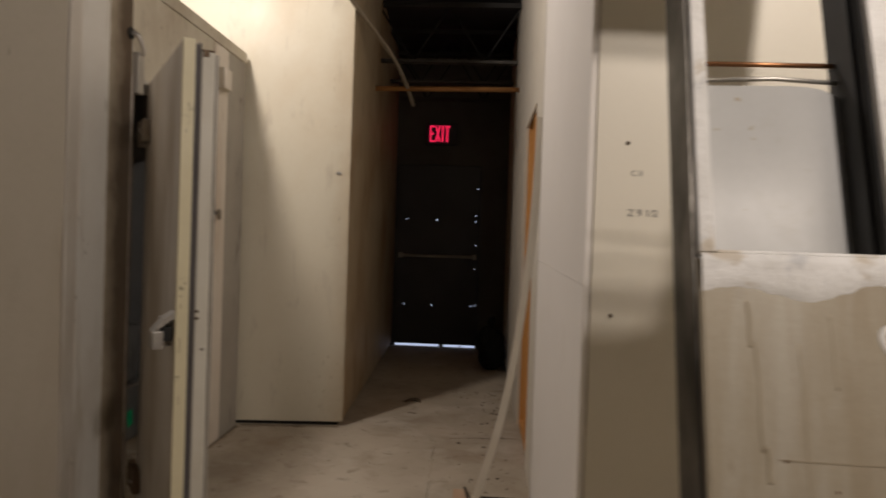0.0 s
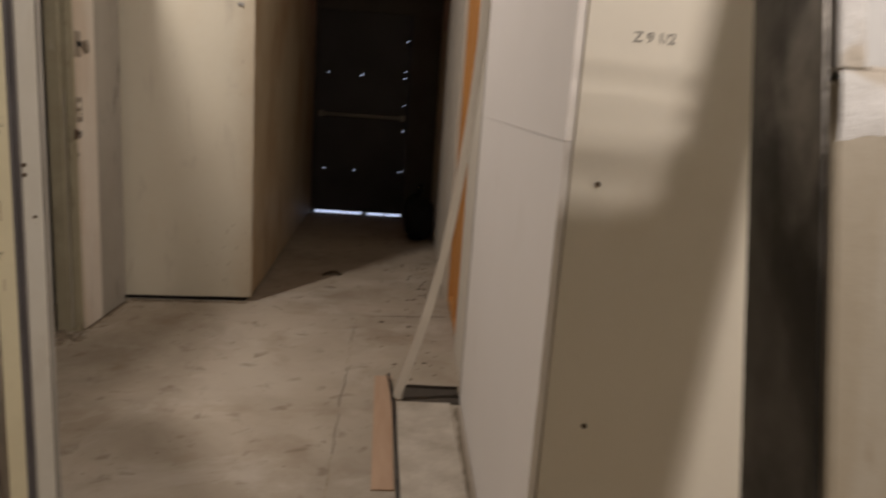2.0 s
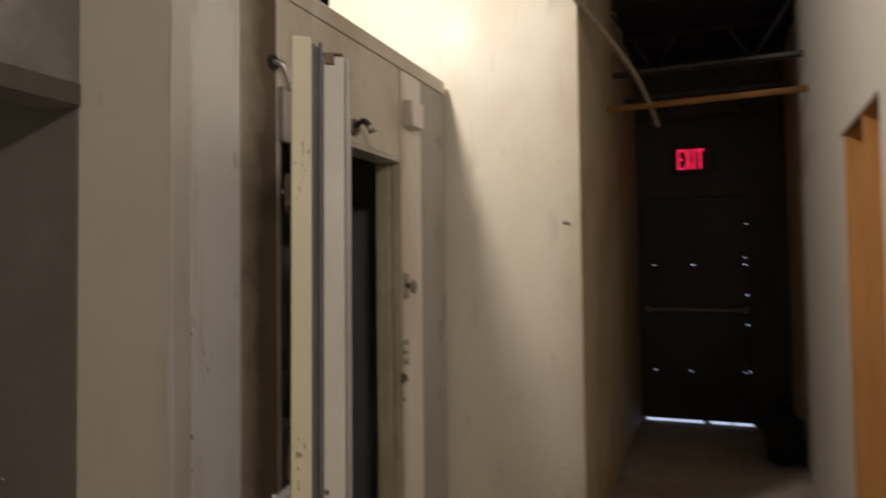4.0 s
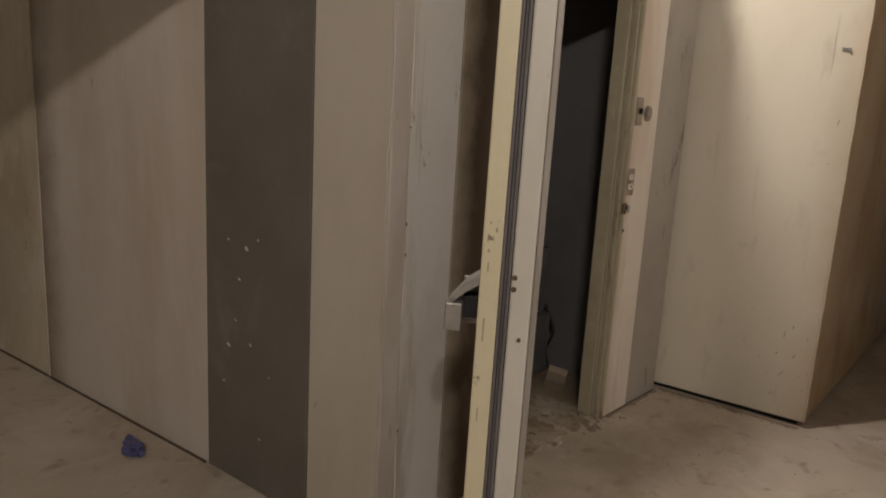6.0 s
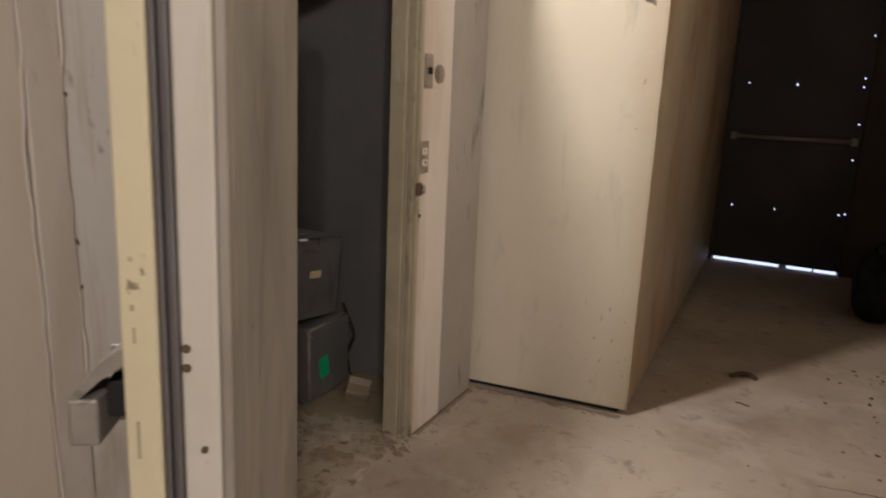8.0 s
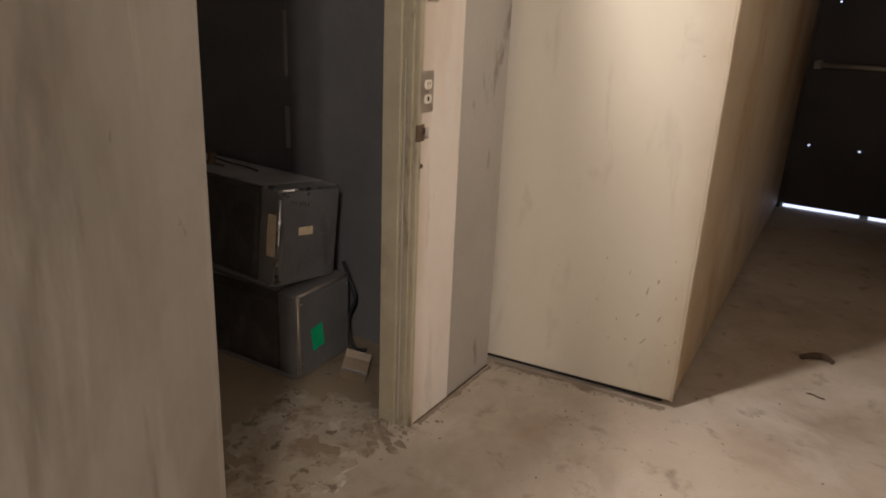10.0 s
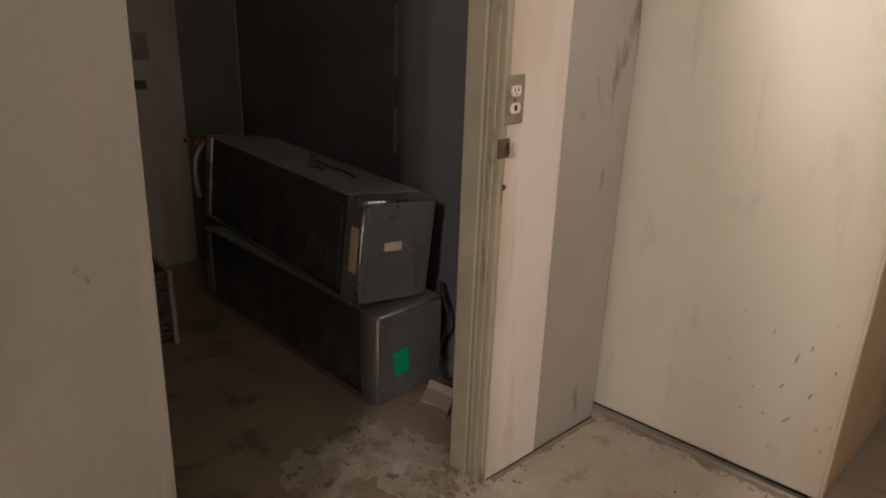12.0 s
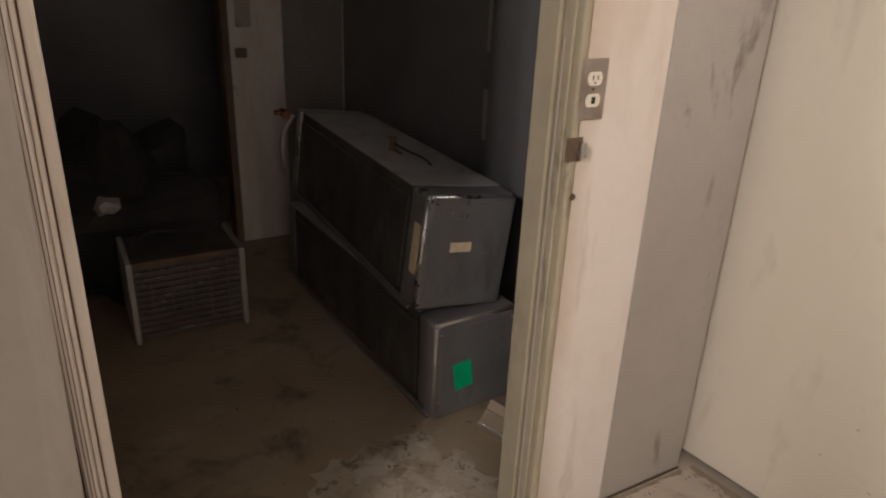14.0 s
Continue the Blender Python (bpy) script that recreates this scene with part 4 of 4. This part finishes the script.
# leaning insulated panel with a cut-out
def leaning_panel():
    lean = math.degrees(math.atan(0.3))
    p = thing("leaning_cooler_panel", pose(0.865, 1.165, 0.0, -lean, 0, -3), "leaning salvaged cooler panel with a foam-smeared cut-out", "cooler panel")
    T, H, W = 0.115, 2.45, 0.385
    z0, z1, x0, x1 = 1.34, 2.15, 0.03, 0.306
    part("lower_face", bx(0, 0, 0, W, T, z0, 0.008), TAN_METAL, p, "tan water-stained metal face")
    part("stile", bx(0, 0, z0 + 0.001, x0, T, H, 0.006), GALV, p, "pale galvanised stile")
    part("stile", bx(x1, 0, z0 + 0.001, W, T, H, 0.006), GALV, p, "pale galvanised stile")
    part("top_rail", bx(x0 + 0.001, 0, z1, x1 - 0.001, T, H, 0.006), TAN_METAL, p)
    part("side_skin", bx(-0.006, 0.004, 0.0, -0.001, T + 0.03, H, 0.001), SIDE_METAL, p, "scuffed bare metal side")
    # foam smeared round the opening, ragged at the lower side
    bm = bmesh.new()
    n = 48
    rows = []
    for i in range(n + 1):
        x = 0.006 + (W - 0.012) * i / n
        low = z0 - 0.06 - 0.04 * noise.noise(Vector((x * 9, 2.0, 0))) - 0.006 * noise.noise(Vector((x * 40, 5.0, 0)))
        rows.append([bm.verts.new((x, y, z)) for y, z in ((0.001, low), (-0.0012, low + 0.004), (-0.004, low + 0.02), (-0.005, z0 - 0.01), (-0.003, z0 + 0.004), (0.001, z0 + 0.005))])
    for q, w in zip(rows, rows[1:]):
        for k in range(5):
            bm.faces.new((q[k], w[k], w[k + 1], q[k + 1])).smooth = True
    part("foam_smear", bm, FOAM, p, "ragged white foam smear")
    part("foam_sill", bx(0.031, 0.0, z0 + 0.001, x1 - 0.001, T - 0.004, z0 + 0.012, 0.005), FOAM, p, "rough foam on the sill")
    part("foam_strip", bx(0.003, -0.005, z0 + 0.005, 0.028, -0.001, H - 0.03, 0.002), FOAM, p)
    part("foam_strip", bx(x1 + 0.004, -0.005, z0 + 0.005, W - 0.004, -0.001, H - 0.03, 0.002), FOAM, p)
    part("face_seam", bx(0.11, -0.0008, 1.02, W - 0.012, 0.002, 1.0222), RUN, p)
    # dried run down the face
    for x, za, zb, r in ((0.34, 1.0, 0.8, 0.002), (0.075, 1.265, 1.19, 0.003), (0.084, 1.20, 1.03, 0.0022), (0.092, 1.04, 0.985, 0.0032), (0.20, 1.25, 1.13, 0.0016), (0.15, 1.2, 0.95, 0.0014), (0.27, 1.1, 0.85, 0.0014)):
        run = tube(curve_points([(0, 0, za), (0.0025, 0, za * 0.6 + zb * 0.4), (0.001, 0, za * 0.3 + zb * 0.7), (0.003, 0, zb)], 4), r, 8)
        part("drip", moved(run, Matrix.Translation((x, 0, 0)) @ Matrix.Diagonal((1, 0.12, 1, 1))), RUN, p)
    smear = bmesh.new()
    bmesh.ops.create_grid(smear, x_segments=6, y_segments=60, size=0.5)
    for v in smear.verts:
        u, w = v.co.x + 0.5, v.co.y + 0.5
        edge = 0.5 + 0.5 * noise.noise(Vector((w * 5, 1, 9))) + 0.45 * noise.noise(Vector((w * 23, 5, 9))) + 0.3 * noise.noise(Vector((w * 60, 5, 2)))
        v.co = Vector((W - 0.004 - 0.026 * (1 - u) * max(0.2, edge), -0.0014 if 0 < u < 1 else 0.0005, 0.45 + 0.79 * w))
    for f in smear.faces:
        f.smooth = True
    part("foam_smear", smear, FOAM, p, "thin bluish-white smear along the edge")
    curl = tube(curve_points([(0.018, 0, 1.232), (0.004, 0, 1.226), (0.0, 0, 1.212), (0.006, 0, 1.196), (0.012, 0, 1.192)], 5), 0.0055, 8)
    part("drip", moved(curl, Matrix.Translation((0.276, 0, 0)) @ Matrix.Diagonal((1, 0.4, 1, 1))), FOAM, p, "dried white foam curl")
    # bright liner at the back of the cut-out, rolled at one side
    bm = bmesh.new()
    prof = [(x0 + 0.001, 0.055), (0.10, 0.055), (0.18, 0.055), (0.20, 0.056), (0.225, 0.059), (0.248, 0.066), (0.27, 0.078), (0.29, 0.094)]
    cols = [[bm.verts.new((x, y, z)) for z in (z0 + 0.012, z0 + 0.345)] for x, y in prof]
    colb = [[bm.verts.new((x - 0.001, y + 0.002, z)) for z in (z0 + 0.012, z0 + 0.345)] for x, y in prof]
    for q, w, e, f in zip(cols, cols[1:], colb, colb[1:]):
        bm.faces.new((q[0], w[0], w[1], q[1])).smooth = True
        bm.faces.new((f[0], e[0], e[1], f[1])).smooth = True
        bm.faces.new((q[1], w[1], f[1], e[1]))
    part("liner", bm, LINER, p, "bright speckled galvanised liner")
    for x, z in ((0.12, 1.02), (0.19, 0.98), (0.27, 1.01), (0.33, 0.7), (0.1, 0.6)):
        part("rivet", tube([(x, 0.001, z), (x, -0.001, z)], 0.003, 8), RUST, p)
    part("black_seal", bx(x1 - 0.014, 0.03, z0 + 0.012, x1 - 0.006, T + 0.01, z1, 0.003), BLACK_RUBBER, p, "black rubber seal")
    part("rod", tube([(x0, T - 0.02, z0 + 0.415), (x1, T - 0.02, z0 + 0.41)], 0.005, 8), COPPER, p, "thin tarnished copper rod")
    part("reveal_lining", bx(x1 - 0.005, 0.004, z0 + 0.013, x1 - 0.0005, T + 0.018, z1), BAG, p, "black lining of the cut-out")
    part("rod", tube([(x0, T - 0.03, z0 + 0.372), (0.18, T - 0.028, z0 + 0.378), (x1, T - 0.025, z0 + 0.37)], 0.0045, 8), GALV, p, "thin pale wire")
    return p


leaning_panel()


# ---- inside the cooler ----
def evaporator(name, m, h, mat_end, mat_body, mat_edge, label):
    e = thing(name, m, label, "evaporator", group="evaporator coils")
    L, D = 1.18, 0.30
    part("end_cap", bx(-0.10, 0.0, 0.0, 0.0, D, h, 0.014, 3), mat_end, e, "scratched aluminium end cap")
    part("folded_edge", tube([(-0.004, 0.006, 0.012), (-0.004, 0.006, h - 0.012)], 0.0075, 8), mat_edge, e, "bright folded edge")
    part("folded_edge", tube([(-0.004, 0.012, h - 0.006), (-0.004, D - 0.012, h - 0.006)], 0.0065, 8), mat_edge, e, "bright folded edge")
    part("inset_face", bx(-0.002, 0.022, 0.02, 0.0012, D - 0.022, h - 0.024, 0.001), mat_end, e)
    part("body", bx(-L, 0.008, 0.004, -0.101, D, h - 0.004, 0.006), mat_body, e, "dark dusty housing")
    part("top_sheet", bx(-L, 0.002, h - 0.0035, -0.102, D + 0.002, h, 0.001), LID, e, "dusty sloped lid")
    part("far_cap", bx(-L - 0.06, 0.0, 0.0, -L - 0.001, D, h, 0.01), mat_end, e)
    coil = part("coil_face", bx(-L + 0.02, 0.001, 0.03, -0.12, 0.0075, h - 0.04), FINS, e, "dark finned coil face")
    for k in range(24):
        x = -L + 0.05 + k * (L - 0.2) / 23
        part("fin", bx(x, 0.0, 0.035, x + 0.004, 0.0008, h - 0.045), FINS, coil)
    part("bottom_lip", bx(-L, -0.012, 0.0, -0.02, 0.0, 0.012, 0.002), ALUM_DARK, e)
    return e


low = evaporator("evaporator", pose(-1.56, 4.31, 0.004, 0, 0, 2), 0.335, ALUM_DARK, FINS, PLATE, "dark aluminium evaporator unit lying on the cooler floor")
part("green_tape", moved(bx(0.0016, 0.09, 0.075, 0.0026, 0.155, 0.17), pose(0, 0, 0, 8, 0, 0)), TAPE_G, low, "bright green tape strip")
for y, z in ((0.02, 0.30), (0.02, 0.06), (0.28, 0.3)):
    part("rivet", tube([(0, y, z), (0.003, y, z)], 0.005, 8), CHROME, low)
up = evaporator("evaporator", pose(-1.612, 4.258, 0.374, -6.3, 0.4, -2), 0.352, ALUM, FINS, CHROME, "scratched aluminium evaporator stacked on another unit")
part("paper_label", bx(0.0016, 0.095, 0.18, 0.0024, 0.165, 0.21), TAPE_T, up, "tan paper label")
part("paper_label", bx(-0.052, -0.0022, 0.11, -0.012, -0.0006, 0.26), TAPE_T, up, "yellowed paper label")
for k in range(7):
    part("marker_scrawl", moved(bx(0.0014, 0, 0, 0.002, 0.010, 0.016), pose(0, 0.045 + k * 0.014, 0.295 - k * 0.002, 8 * (k % 3 - 1), 0, 0)), INK, up)
for y, z in ((0.015, 0.335), (0.015, 0.02), (0.28, 0.337)):
    part("rivet", tube([(0, y, z), (0.003, y, z)], 0.005, 8), CHROME, up)
part("drain_pipe", tube(curve_points([(-1.19, -0.03, 0.33), (-1.2, -0.06, 0.25), (-1.2, -0.055, 0.15), (-1.22, -0.03, 0.08)], 6), 0.012), GALV, up, "pale bent refrigerant pipe")
part("valve", join(tube([(-1.24, -0.06, 0.33), (-1.17, -0.06, 0.33)], 0.018), tube([(-1.22, -0.1, 0.33), (-1.22, -0.04, 0.33)], 0.01)), COPPER, up)
part("lid_bracket", join(bx(-0.52, 0.10, 0.353, -0.505, 0.13, 0.40, 0.002), bx(-0.56, 0.12, 0.353, -0.45, 0.13, 0.361, 0.002)), RUST, up)
part("wire", tube(curve_points([(-0.5, 0.12, 0.38), (-0.44, 0.14, 0.371), (-0.38, 0.17, 0.363), (-0.30, 0.16, 0.3605)], 5), 0.004, 6), BLACK_RUBBER, up)
hose = thing("black_hose", pose(-1.56, 4.64, 0.004), "black hose hanging beside the stacked evaporators", "hose")
part("hose", tube(curve_points([(-0.07, 0.0, 0.36), (-0.04, 0.0, 0.30), (0.0, -0.01, 0.22), (-0.03, -0.02, 0.12), (0.01, -0.03, 0.02), (0.06, -0.01, 0.012)], 8), 0.007, 8), BLACK_RUBBER, hose)

coil = thing("coil_unit", pose(-2.42, 3.575, 0.004), "rusty finned coil unit on the cooler floor", "coil unit")
part("side_plate", bx(-0.35, 0.0, 0.0, 0.0, 0.018, 0.315, 0.003), GALV_DULL, coil)
part("side_plate", bx(-0.35, 0.385, 0.0, 0.0, 0.404, 0.315, 0.003), GALV_DULL, coil)
part("top_rail", bx(-0.025, 0.019, 0.295, 0.0, 0.384, 0.315, 0.003), RUST, coil)
part("top_grille", bx(-0.35, 0.019, 0.29, -0.026, 0.384, 0.308), FINS, coil)
part("core", bx(-0.32, 0.019, 0.01, -0.02, 0.384, 0.29), FINS, coil)
for k in range(11):
    z = 0.03 + k * 0.024
    part("slat", bx(-0.018, 0.022, z, -0.003, 0.382, z + 0.007, 0.001), COIL_SLAT, coil)
for k in range(5):
    y = 0.07 + k * 0.066
    part("upright", bx(-0.003, y, 0.02, 0.0, y + 0.006, 0.288), RUST, coil)
heap = thing("scrap_heap", pose(-2.97, 3.64, 0.0), "dark heap of scrap metal behind the coil unit", "scrap")
part("crumpled_sheet", moved(lump(0.30, 9.0, (0.85, 1.15, 1.25), 0.75, 4), pose(0, 0, 0.3)), SCRAP, heap)
part("bent_pipe", tube(curve_points([(0.4, -0.04, 0.33), (0.42, 0.04, 0.38), (0.40, 0.14, 0.36)], 5), 0.007), JOIST, heap)
part("rag", moved(lump(0.05, 3.0, (1.2, 1, 0.6), 0.5, 2), pose(0.25, -0.08, 0.44)), GALV_DULL, heap)

bw = thing("inner_switch", pose(-3.258, 4.248, 1.02), "steel switch plate on the grey-white inner wall", "light switch")
part("plate", bx(0, -0.04, 0, 0.006, 0.03, 0.12, 0.002), PLATE, bw)
part("latch", bx(0, -0.05, -0.13, 0.02, 0.0, -0.09, 0.003), RUST, bw)
cj = thing("inner_jamb", pose(-3.26, 4.16, 0.0), "rust-brown metal jamb of the inner doorway", "door jamb")
part("jamb", bx(-0.1, -0.015, 0, 0.006, 0.018, 2.0, 0.003), RUST, cj)
part("panel", bx(-3.258, 4.42, 0.006, -3.249, 4.71, 2.38, 0.002), HEADER, wall_back, "grey metal panel")
for x in (-1.985,):
    cv = thing("joint_cover", pose(x, 4.718, 0.0), "scraped vertical joint on the dark cooler wall", "joint strip")
    part("strip", bx(-0.004, -0.003, 0.0, 0.004, 0.0, 2.39), DARK_STEEL, cv)
    part("bare_patch", bx(-0.012, -0.004, 0.76, 0.012, -0.001, 0.93, 0.001), GALV, cv, "patch of bare scraped metal")
    part("bare_patch", bx(-0.008, -0.004, 1.05, 0.008, -0.001, 1.3, 0.001), GALV_DULL, cv, "patch of bare scraped metal")

carton = thing("small_carton", pose(-1.405, 4.44, 0.042, 28, 14, 32), "crushed brown carton with a foil edge beside the jamb", "carton")
part("box", bx(-0.05, -0.026, -0.036, 0.05, 0.026, 0.036, 0.004), CARD, carton)
part("foil_edge", bx(-0.049, -0.0275, 0.022, 0.049, -0.0235, 0.0372, 0.001), ALUM, carton, "bright torn foil edge")
part("flap", moved(bx(-0.048, 0, 0, 0.048, 0.0015, 0.03), pose(0, 0.026, 0.034, -50, 0, 0)), CARD, carton)
blue = thing("plastic_film", pose(-2.11, 2.615, 0.0), "crumpled blue plastic film on the passage floor", "litter")
part("film", moved(lump(0.045, 5.0, (1.4, 0.8, 0.5), 1.0), pose(0, 0, 0.02)), BLUE, blue)

# ---- floor cracks and litter ----
for name, pts in (("crack", [(0.278, 4.75, 0), (0.285, 4.4, 0), (0.292, 4.0, 0), (0.302, 3.5, 0), (0.318, 2.9, 0), (0.33, 2.2, 0)]), ("crack", [(0.36, 4.80, 0), (0.55, 4.83, 0), (0.80, 4.86, 0)])):
    c = [(x + random.uniform(-0.007, 0.007), y + random.uniform(-0.006, 0.006), 0.0) for x, y, z in (tuple(q) for q in curve_points(pts, 9))]
    k = 0
    while k < len(c) - 2:
        step = random.randint(2, 6)
        seg = c[k:k + step + 1]
        if len(seg) > 1:
            part(name, tube(seg, random.uniform(0.0012, 0.0024), 5), SCUFF if random.random() < 0.5 else CHIP, floor)
        k += step + (1 if random.random() < 0.4 else 0)
bm = bmesh.new()
rnd = random.Random(5)


def chip(bm, x, y, s, z=0.0):
    q = rnd.uniform(0, 6.28)
    vs = []
    for k in range(5):
        r = s * rnd.uniform(0.5, 1.1)
        a = q + k * 1.2566
        vs.append((x + math.cos(a) * r, y + math.sin(a) * r * rnd.uniform(0.3, 1)))
    lo = [bm.verts.new((a, b, z)) for a, b in vs]
    hi = [bm.verts.new((x + (a - x) * 0.7, y + (b - y) * 0.7, z + s * rnd.uniform(0.2, 0.5))) for a, b in vs]
    bm.faces.new(hi)
    for k in range(5):
        bm.faces.new((lo[k], lo[(k + 1) % 5], hi[(k + 1) % 5], hi[k]))


for i in range(70):
    chip(bm, 0.72 - abs(rnd.gauss(0, 0.12)), rnd.uniform(3.8, 6.2), rnd.uniform(0.004, 0.015))
for i in range(60):
    chip(bm, rnd.uniform(-1.0, 0.5), rnd.uniform(4.0, 6.2), rnd.uniform(0.0015, 0.006))
for i in range(40):
    chip(bm, rnd.uniform(-0.98, -0.4), 4.80 + rnd.uniform(-0.25, 0.06), rnd.uniform(0.0015, 0.004))
for i in range(50):
    chip(bm, rnd.uniform(-1.02, -0.7), rnd.uniform(2.2, 3.3), rnd.uniform(0.004, 0.014))
tagged(part("floor_litter", bm, CHIP), "scattered dark chips and grit on the concrete", "litter", kind="stuff")
bm = bmesh.new()
for i in range(60):
    chip(bm, rnd.gauss(-1.30, 0.13), rnd.gauss(4.2, 0.22), 0.002 + 0.012 * rnd.random() ** 3, 0.0035)
tagged(part("paint_flakes", bm, FLAKE), "flaked paint and grit at the cooler threshold", "litter", kind="stuff")
rub = bmesh.new()
for i in range(60):
    chip(rub, FX - 0.06 + rnd.gauss(0, 0.07), 4.25 + rnd.gauss(0, 0.05), 0.005 + 0.03 * rnd.random() ** 3)
for i in range(60):
    chip(rub, FX + rnd.uniform(0.0, 0.05), rnd.uniform(4.33, 4.84), rnd.uniform(0.002, 0.006))
for i in range(160):
    q = rnd.uniform(-1.05, -0.38)
    chip(rub, q, 4.962 + (q + 0.372) * 0.105 - rnd.uniform(0.0, 0.05), rnd.uniform(0.002, 0.007))
for x0, y0, x1, y1, wide in ((-1.045, 4.884, -0.385, 4.953, 0.035), (FX + 0.006, 4.34, FX + 0.012, 4.84, 0.022), (0.786, 2.3, 0.786, 3.6, 0.02)):
    side = Vector((y1 - y0, x0 - x1)).normalized()
    if x0 > 0:
        side = Vector((-1, 0))
    prev = None
    for k in range(61):
        x, y = x0 + (x1 - x0) * k / 60, y0 + (y1 - y0) * k / 60
        w = wide * max(0.12, 0.55 + 0.9 * noise.noise(Vector((x * 14, y * 14, 3))) + 0.35 * noise.noise(Vector((x * 60, y * 60, 8))))
        cur = [rub.verts.new((x, y, 0.004)), rub.verts.new((x + side.x * w * 0.5, y + side.y * w * 0.5, 0.0025)), rub.verts.new((x + side.x * w, y + side.y * w, 0.0004))]
        if prev:
            for m in range(2):
                rub.faces.new((prev[m], prev[m + 1], cur[m + 1], cur[m]))
        prev = cur
tagged(part("base_rubble", rub, FLAKE), "crumbled dirt along the wall bases", "litter", kind="stuff")
chips = thing("wood_chip", pose(0.03, 5.72, 0.0, 0, 0, 20), "curled splinter of dark wood on the corridor floor", "litter")
part("splinter", join(rect_sweep(curve_points([(-0.06, 0.0, 0.004), (-0.02, 0.012, 0.016), (0.03, 0.004, 0.022), (0.065, -0.02, 0.005)], 4), 0.022, 0.004), rect_sweep(curve_points([(-0.02, 0.03, 0.003), (0.015, 0.012, 0.012), (0.05, 0.02, 0.003)], 4), 0.016, 0.003)), CHIP, chips)
twig = thing("twig", pose(0.06, 5.38, 0.0, 0, 0, -15), "thin dark twig-like scrap on the concrete", "litter")
part("scrap", tube(curve_points([(-0.03, 0, 0.002), (-0.008, 0.005, 0.005), (0.012, 0.0, 0.004), (0.032, 0.008, 0.002)], 4), 0.0025, 6), CHIP, twig)
